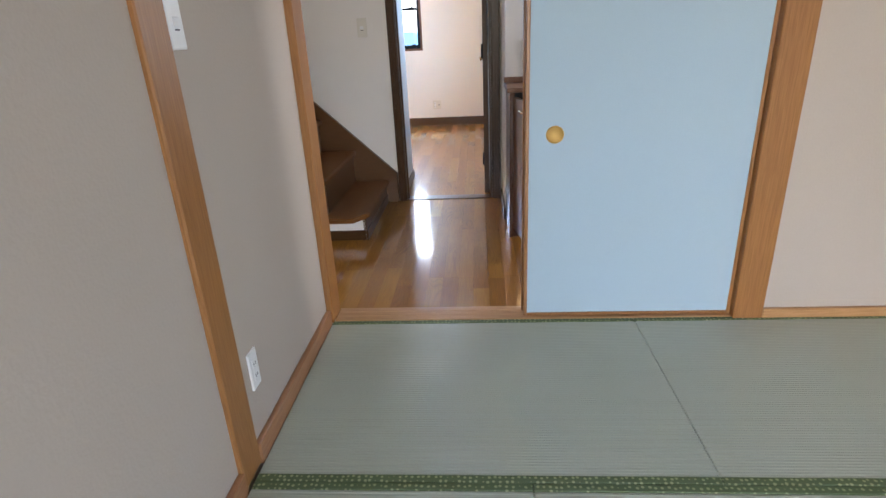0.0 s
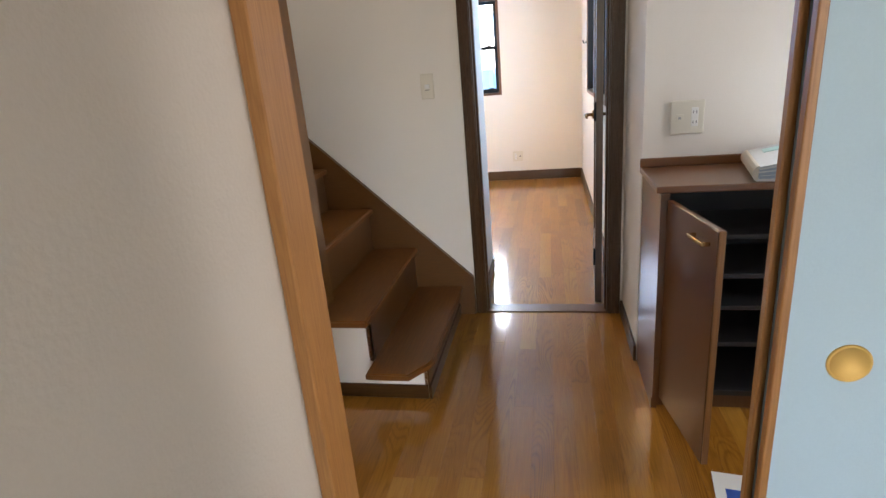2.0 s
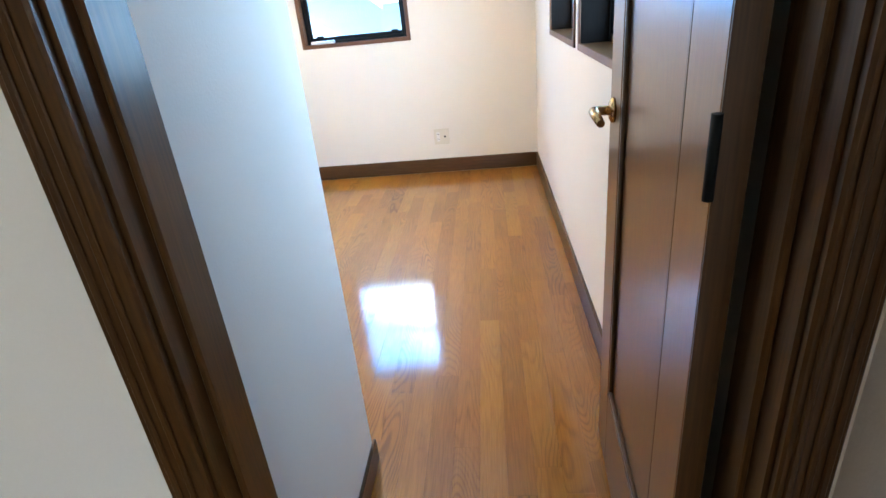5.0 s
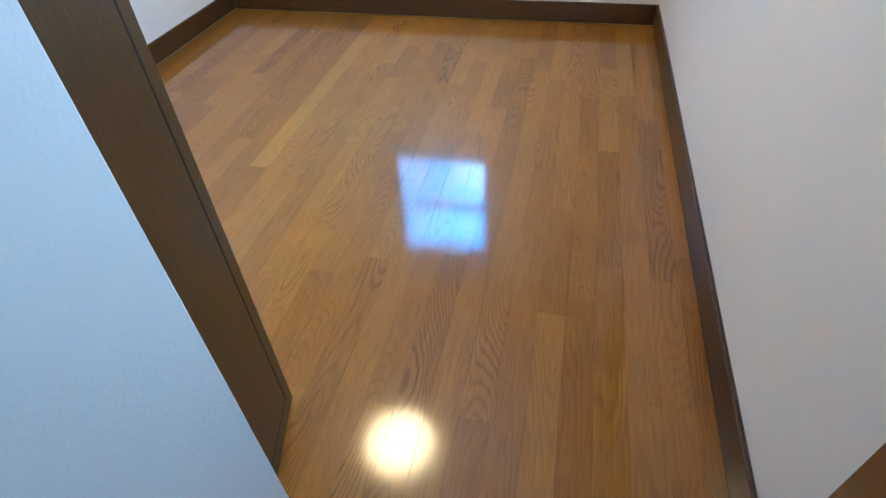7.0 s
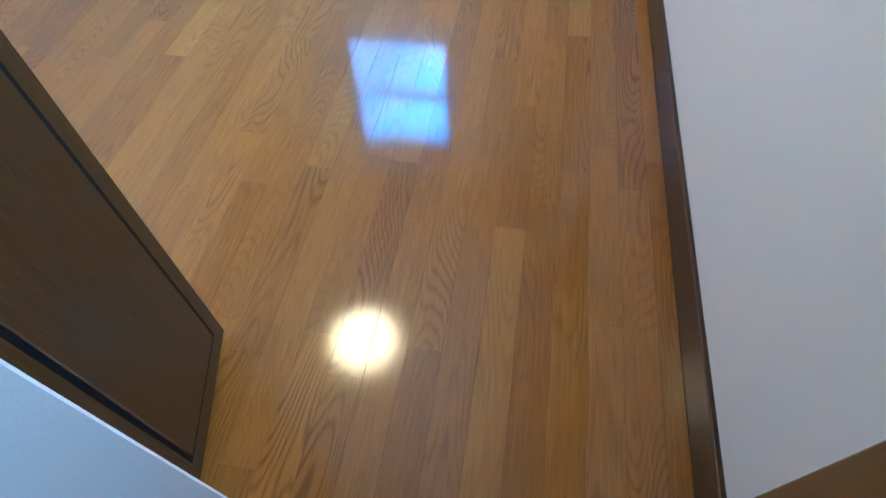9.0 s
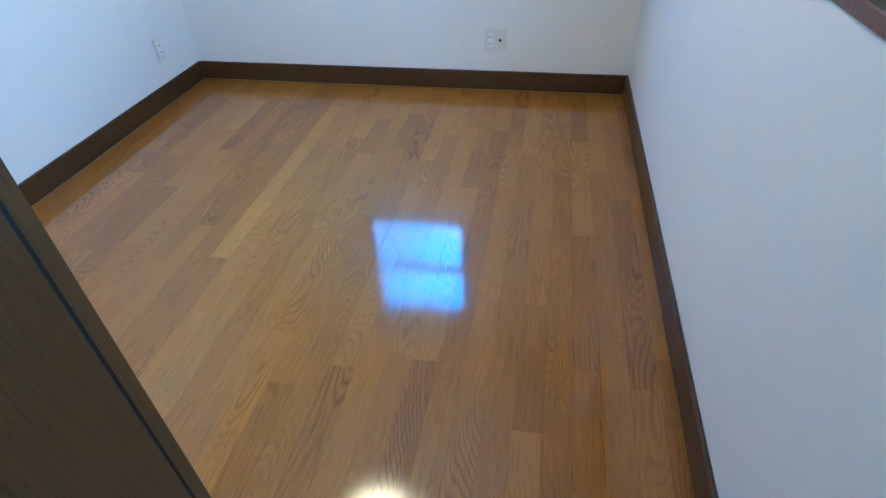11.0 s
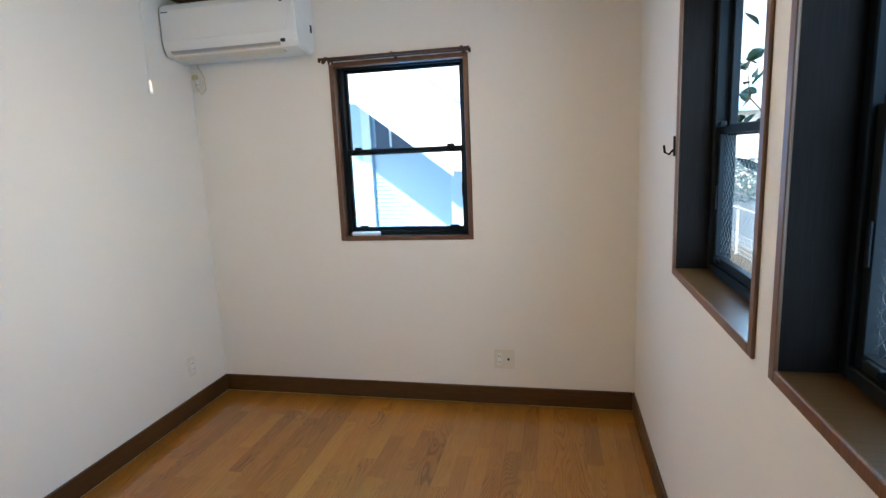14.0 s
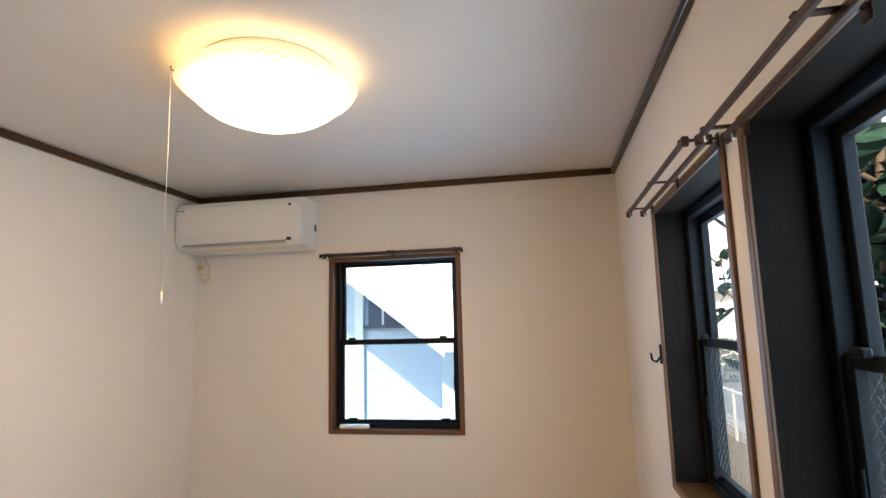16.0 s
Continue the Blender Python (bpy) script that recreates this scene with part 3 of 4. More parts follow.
part("bar", boxed(0, 0.17, -0.012, 0.016, 0.001, 0.024, bevel=0.007, seg=2), WHITE, part_bar)

hook = thing("wall_hook", "small black metal hook screwed to the wall", "hook", pose(0, 2.672, 1.41))
part("plate", boxed(-0.006, 0, -0.008, 0.008, -0.035, 0.035, bevel=0.002), BLACK, hook)
part("hook_arm", tube(bmesh.new(), [(-0.004, 0, -0.01), (-0.02, 0, -0.028), (-0.034, 0, -0.02), (-0.037, 0, 0.004)], 0.004), BLACK, hook)


# ---- western room: lamp and cord ----
lamp = thing("ceiling_lamp", "lit warm white round ceiling lamp with a frosted shade", "ceiling lamp", pose(-1.217, 2.07, ROOM_T))
part("ceiling_plate", lathe([(0.0001, 0), (0.20, 0), (0.205, -0.008), (0.2, -0.05), (0.0001, -0.055)]), WHITE, lamp)
def wavy(bm, amount):
    """Lets the outer edge of a turned dish swing up and down in soft lobes."""
    for v in bm.verts:
        r, a = math.hypot(v.co.x, v.co.y), math.atan2(v.co.y, v.co.x)
        k = max(0.0, (r - 0.19) / 0.08)
        v.co.z += amount * k * math.sin(4 * a + 0.6)
        v.co.x *= 1 + 0.012 * k * math.sin(4 * a + 1.4)
        v.co.y *= 1 + 0.012 * k * math.sin(4 * a + 1.4)
    return bm


SHADE = [(0.271, -0.062), (0.272, -0.066), (0.268, -0.070), (0.255, -0.078), (0.24, -0.089), (0.222, -0.106), (0.20, -0.125), (0.17, -0.144), (0.125, -0.162), (0.06, -0.172), (0.0001, -0.174)]
shade = part("shade", wavy(lathe([(0.255, -0.071), (0.262, -0.0635)] + SHADE, 72), 0.006), LAMPGLOW, lamp, "glowing frosted glass bowl with a wavy edge")
part("shade_back", wavy(lathe([(0.0001, -0.0575), (0.262, -0.0585), (0.266, -0.0605), (0.262, -0.0625), (0.0001, -0.0635)], 72), 0.006), LAMPRIM, lamp, "frosted rim behind the bowl")
def dish_z(r):
    for (r0, z0), (r1, z1) in zip(SHADE[1:], SHADE[2:]):
        if r1 <= r <= r0:
            return z0 + (z1 - z0) * (r0 - r) / (r0 - r1)
    return -0.07
for base in (1.75, 3.5, 5.4):
    for k in range(3):
        pts = []
        for q in range(9):
            a, r = base - 0.11 * k - 0.055 * q, 0.262 - 0.0065 * q + 0.004 * k
            pts.append((r * math.cos(a), r * math.sin(a), dish_z(r) - 0.0005 + 0.006 * max(0, (r - 0.19) / 0.08) * math.sin(4 * a + 0.6)))
        part("etched_line", tube(bmesh.new(), pts, 0.0009, 5), BRASS, shade, "thin curved decorative line")
cord = thing("pull_cord", "thin white pull cord hanging from a ceiling hook", "cord", pose(-1.492, 1.975, ROOM_T))
part("string", tube(bmesh.new(), [(0, 0, -0.012), (0.002, 0, -0.3), (0.0, 0, -0.69)], 0.0012, 6), CORD, cord)
part("knob", lathe([(0.0001, -0.69), (0.003, -0.692), (0.0065, -0.72), (0.005, -0.726), (0.0001, -0.727)], 12), CORD, cord)
part("ceiling_hook", tube(bmesh.new(), [(0, 0, 0), (0, 0, -0.012), (0.03, 0.02, -0.014), (0.05, 0.03, -0.02)], 0.0025, 6), WIRE, cord)


# ---- western room: air conditioner ----
ac = thing("air_conditioner", "white wall air conditioner under the ceiling", "air conditioner", pose(-2.464, ROOM_B, 1.985))
L = 0.775
prof = [(0, 0.028), (0, 0.28), (-0.045, 0.28), (-0.19, 0.275), (-0.213, 0.262), (-0.222, 0.24), (-0.222, 0.09), (-0.214, 0.04), (-0.197, 0.01), (-0.06, -0.012), (-0.02, -0.005)]
body = prism(prof, 0, 0.0, L)
bmesh.ops.bevel(body, geom=[e for e in body.edges if e.calc_face_angle(0) > 1.2], offset=0.008, segments=2, affect="EDGES")
part("casing", body, WHITE, ac)
part("front_panel", prism([(-0.2225, 0.24), (-0.2255, 0.238), (-0.2255, 0.085), (-0.2225, 0.083)], 0, 0.012, L - 0.045), WHITE, ac)
part("louvre", prism([(-0.206, 0.022), (-0.2105, 0.018), (-0.14, -0.0055), (-0.136, -0.001)], 0, 0.05, L - 0.10), PLATE, ac, "closed air outlet flap")
# solid grey strip; the gap's shade is in its colour
part("louvre_gap_shade", prism([(-0.2125, 0.034), (-0.216, 0.034), (-0.2105, 0.022), (-0.207, 0.022)], 0, 0.045, L - 0.095), RECESS, ac)
part("brand_mark", boxed(0.018, 0.06, -0.2272, -0.2255, 0.226, 0.231), SCREEN, ac, "small dark mark")
part("indicator", boxed(L - 0.075, L - 0.06, -0.2265, -0.2235, 0.222, 0.236), DARK, ac)
part("sensor", boxed(L - 0.09, L - 0.065, -0.2195, -0.206, 0.032, 0.048, bevel=0.002), DARK, ac)
part("side_mark", boxed(L - 0.001, L + 0.0015, -0.05, -0.03, 0.1, 0.14), SCREEN, ac)
part("drain_hose", tube(bmesh.new(), [(0.02, -0.02, 0.2), (-0.012, -0.045, 0.12), (-0.006, -0.06, 0.05), (0.03, -0.06, 0.008), (0.08, -0.05, 0.004)], 0.006), PLATE, ac)


def plate(name, w, h, kinds, label, category, cover=PLATE):
    """Wall plate in its own axes: x along the wall, -y into the room, centred."""
    p = thing(name, label, category)
    part("cover_plate", boxed(-w / 2, w / 2, -0.008, 0, -h / 2, h / 2, bevel=0.004, seg=2), cover, p)
    for k, x in kinds:
        if k == "socket":
            ins = part("insert", boxed(x - 0.012, x + 0.012, -0.0095, -0.006, -0.034, 0.034, bevel=0.001), WHITE, p)
            for z in (-0.018, 0.018):
                for dx in (-0.0055, 0.0055):
                    part("slot", boxed(x + dx - 0.0012, x + dx + 0.0012, -0.0101, -0.009, z - 0.005, z + 0.005), DARK, ins)
        elif k == "phone":
            ins = part("insert", boxed(x - 0.012, x + 0.012, -0.0095, -0.006, -0.012, 0.012, bevel=0.001), PLATE, p)
            part("jack", boxed(x - 0.005, x + 0.005, -0.0101, -0.009, -0.006, 0.002), RECESS, ins)
        elif k == "aerial":
            c = lathe([(0.0001, 0), (0.008, 0), (0.007, 0.004), (0.0035, 0.006), (0.0001, 0.006)], 14)
            part("aerial_jack", c, DARK, p, at=pose(x, -0.007, 0, 90))
        elif k == "switch":
            part("rocker", boxed(x - 0.012, x + 0.012, -0.0125, -0.006, -0.01, 0.01, bevel=0.002), WHITE, p)
            part("marker", boxed(x - 0.009, x + 0.009, -0.0095, -0.006, -0.018, -0.015), SCREEN, p)
    return p


plate("wall_socket", 0.112, 0.113, [("socket", -0.025), ("aerial", 0.025)], "cream double socket plate low on the back wall", "socket").matrix_basis = pose(-0.701, ROOM_B, 0.268)
plate("wall_socket", 0.055, 0.118, [("socket", 0)], "cream single socket plate low on the side wall", "socket").matrix_basis = pose(ROOM_L, 3.217, 0.277, 0, 0, 90)
ps = plate("wall_socket", 0.074, 0.113, [("socket", 0)], "cream socket with a plug below the air conditioner", "socket")
ps.matrix_basis = pose(-2.428, ROOM_B, 1.889)
part("plug", boxed(-0.014, 0.014, -0.04, -0.01, 0.006, 0.034, bevel=0.005), YELLOWED, ps, "yellowed plug")
part("power_cord", tube(bmesh.new(), [(0, -0.03, 0.01), (0.0, -0.028, -0.03), (0.03, -0.02, -0.075), (0.055, -0.015, -0.05), (0.05, -0.012, 0.02), (0.02, -0.012, 0.07), (0.0, -0.012, 0.12)], 0.003, 6), YELLOWED, ps, "yellowed cord")


# ---- doors ----
frame_d = thing("door_frame", "dark brown wooden frame of the inner doorway", "door frame", kind="structure")
part("jamb", boxed(-0.735, -0.695, 0.0, 0.105, 0, 2.0), WALNUT, frame_d)
part("jamb", boxed(-0.075, -0.03, 0.0, 0.105, 0, 2.0), WALNUT, frame_d)
part("head", boxed(-0.735, -0.03, 0.0, 0.105, 2.0, 2.03), WALNUT_X, frame_d)
part("casing", boxed(-0.752, -0.700, -0.014, 0.0, 0, 2.05, bevel=0.003), WALNUT, frame_d)
part("casing", boxed(-0.070, -0.012, -0.014, 0.0, 0, 2.05, bevel=0.003), WALNUT, frame_d)
part("casing", boxed(-0.70, -0.07, -0.014, 0.0, 1.995, 2.05, bevel=0.003), WALNUT_X, frame_d)
part("casing", boxed(-0.755, -0.700, 0.105, 0.119, 0, 2.05, bevel=0.003), WALNUT, frame_d)
for x in (-0.058, -0.040, -0.024):
    part("moulding", boxed(x - 0.004, x + 0.004, -0.018, -0.0142, 0, 2.05, bevel=0.0015), WALNUT, frame_d)
for x in (-0.738, -0.720):
    part("moulding", boxed(x - 0.004, x + 0.004, -0.018, -0.0142, 0, 2.05, bevel=0.0015), WALNUT, frame_d)
part("stop", boxed(-0.695, -0.685, 0.03, 0.06, 0, 2.0, bevel=0.002), WALNUT, frame_d)
part("stop", boxed(-0.085, -0.075, 0.03, 0.06, 0, 2.0, bevel=0.002), WALNUT, frame_d)
part("threshold", boxed(-0.735, -0.03, -0.004, 0.094, -0.04, 0.006, bevel=0.003), STRING, frame_d, "worn brown threshold")


def door_leaf(w, h, label, handle):
    """Panel door in its own axes: hinge at the origin, x along the leaf, thickness towards +y."""
    d = thing("door_2", label, "door", kind="structure")
    t, s = 0.034, 0.125
    part("stile", boxed(0, s, 0, t, 0, h, bevel=0.003), LEAF_WOOD, d)
    part("stile", boxed(w - s, w, 0, t, 0, h, bevel=0.003), LEAF_WOOD, d)
    for z0, z1 in ((0, 0.24), (h - 0.11, h)):
        part("rail", boxed(s, w - s, 0, t, z0, z1, bevel=0.002), LEAF_WOOD, d)
    part("panel", boxed(s + 0.012, w - s - 0.012, 0.010, t - 0.010, 0.25, h - 0.12), LEAF_WOOD, d, "smooth brown door panel")
    for y0, y1 in ((0.001, 0.012), (t - 0.012, t - 0.001)):
        mo = bmesh.new()
        for a in ((s, s + 0.014, y0, y1, 0.24, h - 0.11), (w - s - 0.014, w - s, y0, y1, 0.24, h - 0.11), (s, w - s, y0, y1, 0.24, 0.254), (s, w - s, y0, y1, h - 0.124, h - 0.11)):
            box(mo, *a, bevel=0.003)
        part("moulding", mo, WALNUT, d)
    if handle:
        for sg, y in ((1, t), (-1, 0.0)):
            rose = part("rose", lathe([(0.0001, 0), (0.026, 0), (0.026, 0.006), (0.018, 0.011), (0.0001, 0.011)], 24), BRASS, d, "worn brass rose", at=pose(w - 0.055, y, 0.928, -90 * sg))
            lv = bmesh.new()
            pts = [(w - 0.055, y, 0.928), (w - 0.055, y + sg * 0.034, 0.928), (w - 0.062, y + sg * 0.043, 0.928), (w - 0.10, y + sg * 0.045, 0.931), (w - 0.15, y + sg * 0.040, 0.922)]
            tube(lv, pts, [0.010, 0.010, 0.011, 0.010, 0.008], 10)
            part("lever", lv, BRASS, d, "worn brass lever handle")
        part("latch_plate", boxed(w - 0.001, w + 0.0015, 0.008, 0.026, 0.86, 1.0), BRASS, d)
    # added strip darkens the edge that the hall lamps light
    part("hinge_edge", boxed(-0.0015, 0.001, 0.0005, t - 0.0005, 0.002, h - 0.002), WALNUT, d, "strip added to darken the hinge edge")
    for z in (0.26, 1.0, 1.75):
        hg = tube(bmesh.new(), [(-0.004, t + 0.004, z - 0.045), (-0.004, t + 0.004, z + 0.045)], 0.006, 8)
        part("hinge", hg, BLACK, d)
    return d


# leaf of the inner door, opened against the side wall
door_leaf(0.675, 1.985, "brown panelled inner door standing open, brass lever", True).matrix_basis = pose(-0.092, 0.10, 0.012, 0, 0, 86.5)

closet = thing("closet_door", "dark brown panelled closet leaf standing open", "door", pose(-0.884, 0.72, 0.018, 0, 0, 104.5), kind="structure")
part("leaf", boxed(0, 0.32, 0, 0.024, 0, 2.0, bevel=0.004), WALNUT, closet)
part("panel", boxed(0.045, 0.275, -0.004, 0.002, 0.06, 1.94, bevel=0.002), WALNUT, closet, "shallow raised panel")
# raised black strips: the groove's shade is put in as colour
for a in ((0.036, 0.044, -0.0012, 0.001, 0.05, 1.95), (0.276, 0.284, -0.0012, 0.001, 0.05, 1.95), (0.044, 0.276, -0.0012, 0.001, 0.05, 0.058), (0.044, 0.276, -0.0012, 0.001, 1.942, 1.95)):
    part("groove_shade", boxed(*a), BLACK, closet, "dark line for the groove's shade round the panel")
part("knob", lathe([(0.0001, 0), (0.009, 0), (0.007, 0.012), (0.013, 0.018), (0.013, 0.025), (0.0001, 0.029)], 20), GOLD, closet, "round brass knob", at=pose(0.212, -0.002, 0.985, 90))
part("frame_post", boxed(-0.02, 0.0, 0.0, 0.05, -0.018, 2.03, bevel=0.003), WALNUT, closet)


# ---- hall: stairs ----
RISE, RUN = 0.221, 0.222
stairs = thing("staircase", "dark brown wooden stairs climbing beside the wall", "stairs", kind="structure")
NOSE0 = -0.812
def z_of(k):
    return 0.165 + RISE * k
for k in range(7):
    nose = NOSE0 - RUN * k - 0.006
    z = z_of(k)
    front = {0: -0.915, 1: -0.905}.get(k, -0.68)
    back_x = nose - RUN - 0.03
    if k == 0:
        poly = [(nose, -0.03), (back_x, -0.03), (back_x, front), (nose - 0.078, front), (nose - 0.012, front + 0.095), (nose, front + 0.13)]
    elif k == 1:
        poly = [(nose, -0.03), (back_x, -0.03), (back_x, -0.86), (-1.30, -0.86), (-1.30, front), (nose - 0.006, front), (nose, front + 0.01)]
    else:
        poly = [(nose, -0.03), (back_x, -0.03), (back_x, front), (nose, front)]
    tr = prism(poly, 2, z - 0.03, z)
    bmesh.ops.bevel(tr, geom=[e for e in tr.edges if abs(e.verts[0].co.z - e.verts[1].co.z) < 1e-5], offset=0.006, segments=2, affect="EDGES")
    part("tread", tr, STAIR, stairs)
    low = z_of(k - 1) if k else 0.0
    part("riser", boxed(nose - 0.042, nose - 0.024, {0: -0.815, 1: -0.815}.get(k, -0.68), -0.03, low, z - 0.03), STRING, stairs)
# wall stringer with a sloping top edge
S = RISE / RUN
sx0, sx1 = -0.755, -2.5
st = prism([(sx0, 0.0), (sx0, 0.213), (-1.624, 1.04), (-1.79, 1.15), (sx1, 1.15 + 0.71 * S), (sx1, 0.9), (-1.2, 0.0)], 1, -0.03, -0.002)
part("stringer", st, STRING, stairs, "sloping dark brown skirting board")
# boxed-in white side below the treads
XM = NOSE0 - RUN - 0.036
for x0, x1, z0, z1 in ((-1.27, XM, 0, z_of(1) - 0.03), (XM, NOSE0 - 0.036, 0, z_of(0) - 0.03), (XM, NOSE0 - RUN - 0.03, z_of(0), z_of(1) - 0.03)):
    part("side_panel", boxed(x0, x1, -0.815, -0.80, z0, z1), PAPER, stairs, "white papered side of the step")
part("return_baseboard", boxed(-1.278, -1.268, -0.87, -0.815, 0, 0.063), WALNUT_Y, stairs)
part("side_baseboard", boxed(-1.27, NOSE0 - 0.036, -0.824, -0.815, 0, 0.062, bevel=0.002), WALNUT_X, stairs)
part("riser_foot", boxed(NOSE0 - 0.032, NOSE0 - 0.022, -0.824, -0.03, 0, 0.062, bevel=0.002), WALNUT_Y, stairs)
cap = thing("stair_post", "brown wooden end board of the stair wall", "post", kind="structure")
part("end_board", boxed(-1.27, -1.247, -0.885, -0.70, z_of(1), 2.5, bevel=0.004), STAIR_Z, cap)
part("edge_strip", boxed(-1.292, -1.27, -0.885, -0.86, z_of(1), 2.5, bevel=0.004), STAIR_Z, cap, "narrow lighter edge strip")

# niche shelf and intercom
shelf = thing("niche_shelf", "brown rounded wooden shelf board under the niche", "shelf", kind="structure")
sp = prism([(-1.97, -0.78), (-1.97, -0.885), (-1.40, -0.885), (-1.375, -0.878), (-1.366, -0.862), (-1.405, -0.862), (-1.405, -0.78)], 2, 1.098, 1.126)
bmesh.ops.bevel(sp, geom=[e for e in sp.edges if e.calc_face_angle(0) > 1.2], offset=0.004, segments=2, affect="EDGES")
part("board", sp, STAIR, shelf)
ic = thing("intercom", "cream video door intercom inside the wall niche", "intercom", pose(-1.43, -0.78, 1.215))
part("housing", boxed(-0.20, 0, -0.055, 0, 0, 0.215, bevel=0.006, seg=2), PLATE, ic)
part("display", boxed(-0.165, -0.045, -0.057, -0.052, 0.10, 0.195, bevel=0.002), SCREEN, ic, "dark grey display")
for zz in (0.062, 0.03):
    part("button", boxed(-0.07, -0.05, -0.058, -0.052, zz - 0.004, zz + 0.004, bevel=0.002), WHITE, ic)
part("side_button", boxed(-0.0005, 0.003, -0.035, -0.02, 0.12, 0.14, bevel=0.001), SCREEN, ic)

plate("light_switch", 0.064, 0.118, [("switch", 0)], "cream light switch plate beside the inner door", "switch").matrix_basis = pose(-0.919, 0, 1.193)
plate("wall_socket", 0.118, 0.121, [("phone", -0.026), ("socket", 0.026)], "cream phone and socket plate above the cabinet", "socket").matrix_basis = pose(0.152, -0.482, 1.0225)

# ---- hall: shoe cabinet ----
X0, X1, YF, YB_, H = 0.004, 0.86, -0.828, -0.484, 0.822
cab = thing("shoe_cabinet", "dark brown shoe cabinet with one door open, empty shelves", "shoe cabinet")
part("side", boxed(X0, X0 + 0.02, YF, YB_, 0, H), SHOEWOOD, cab)
part("side", boxed(X1 - 0.02, X1, YF, YB_, 0, H), SHOEWOOD, cab)
part("back", boxed(X0 + 0.02, X1 - 0.02, YB_ - 0.008, YB_, 0.06, H), SHELF, cab)
part("bottom", boxed(X0 + 0.02, X1 - 0.02, YF + 0.004, YB_ - 0.008, 0.06, 0.08), SHELF, cab)
part("plinth", boxed(X0 + 0.02, X1 - 0.02, YF + 0.02, YF + 0.035, 0, 0.06), SHOEWOOD, cab)
for z in (0.262, 0.403, 0.52, 0.66):
    part("shelf", boxed(X0 + 0.021, X1 - 0.021, YF + 0.012, YB_ - 0.009, z - 0.008, z + 0.008, bevel=0.002), SHELF, cab, "dark shelf board")
part("filler", boxed(X0, X0 + 0.028, YF - 0.018, YF - 0.001, 0.05, H), SHOEWOOD, cab)
cd = part("door", boxed(0, 0.36, -0.009, 0.009, 0, 0.74, bevel=0.002), SHOEWOOD, cab, "open brown cabinet door", at=pose(X0 + 0.03, YF - 0.018, 0.062, 0, 0, -80.5))
# not a real stile: strip added to draw a groove's highlight
part("stile", boxed(0.318, 0.3595, -0.0115, -0.0088, 0.002, 0.738, bevel=0.001), SHOEWOOD, cd, "raised strip added for a highlight along the free edge")
part("edge_band", boxed(0.359, 0.362, -0.0085, 0.0085, 0.001, 0.739), CEDAR, cd, "pale band on the door edge")
hd = box(boxed(0.215, 0.315, -0.034, -0.027, 0.6845, 0.6955, bevel=0.0015), 0.215, 0.224, -0.027, -0.008, 0.6845, 0.6955, bevel=0.0015)
box(hd, 0.306, 0.315, -0.027, -0.008, 0.6845, 0.6955, bevel=0.0015)
part("handle", hd, BRASS, cd, "square brass bow handle")
ctop = thing("cabinet_top", "brown wooden worktop lying on the shoe cabinet", "worktop")
tp = boxed(-0.008, X1 + 0.01, -0.842, -0.482, H, 0.845, bevel=0.004, seg=2)
part("top_board", tp, TOPWOOD, ctop)
part("upstand", boxed(-0.008, X1 + 0.01, -0.496, -0.4825, 0.845, 0.878, bevel=0.003), TOPWOOD, ctop)

bag = thing("packed_folder", "thick white folder of papers in clear plastic wrap", "folder", pose(0.292, -0.822, 0.846, 0, 0, -11))
def sheet_z(x, lift):
    return lift * (0.62 + 0.75 * math.sin(min(1.0, x / 0.40) * 1.9))
def sheet(k, lift, th, y0, y1, x0):
    """One curved layer of the stack, seen end-on at the open side."""
    xs = [x0 + (0.40 - x0) * i / 14 for i in range(15)]
    up = [(x, sheet_z(x, lift) + th + 0.0015 * noise.noise((x * 30, k, 1))) for x in xs]
    dn = [(x, sheet_z(x, lift) - 0.0005) for x in xs]
    bm = prism(up + dn[::-1], 1, y0, y1)
    return bm
part("back_cover", boxed(0.0, 0.40, 0.0, 0.32, 0.0, 0.004, bevel=0.0015), WHITE, bag)
part("spine", prism([(0.004, 0.0), (-0.004, 0.002), (-0.011, 0.012), (-0.013, 0.024), (-0.010, 0.036), (-0.002, 0.046), (0.006, 0.049)], 1, 0.002, 0.318), CREAM, bag, "creased cream spine")
for k in range(11):
    part("paper_layer", sheet(k, 0.005 + 0.0055 * k, 0.0034, 0.004 + 0.003 * (k * 5 % 4), 0.315, 0.006 + 0.003 * (k % 2)), WHITE if k % 3 == 0 else PRINT, bag, "stack of printed sheets")
part("front_cover", sheet(9, 0.066, 0.003, 0.0, 0.32, 0.0), BAG, bag, "glossy plastic front cover")

xs = [0.045 + 0.01 * i for i in range(7)]
part("teal_patch", prism([(x, sheet_z(x, 0.066) + 0.0056) for x in xs] + [(x, sheet_z(x, 0.066) + 0.002) for x in xs[::-1]], 1, 0.215, 0.272), TEAL, bag, "printed teal patch")

fl = thing("flyer", "white paper with a blue block lying on the floor", "paper", pose(0.10, -1.36, 0.002, 0, 0, -8))
part("sheet", boxed(0, 0.15, 0, 0.20, 0, 0.003), WHITE, fl)
part("blue_block", boxed(0.03, 0.12, 0.05, 0.13, 0.0032, 0.0042), BLUEP, fl)

hw = thing("window_4", "hall window with dark frame above the shoe cabinet", "window", kind="structure")
for a in ((0.515, 0.535, -0.49, -0.36, 0.93, 1.75), (1.23, 1.25, -0.49, -0.36, 0.93, 1.75), (0.535, 1.23, -0.49, -0.36, 0.93, 0.945), (0.535, 1.23, -0.49, -0.36, 1.73, 1.75)):
    part("lining", boxed(*a, bevel=0.002), RAILM, hw)
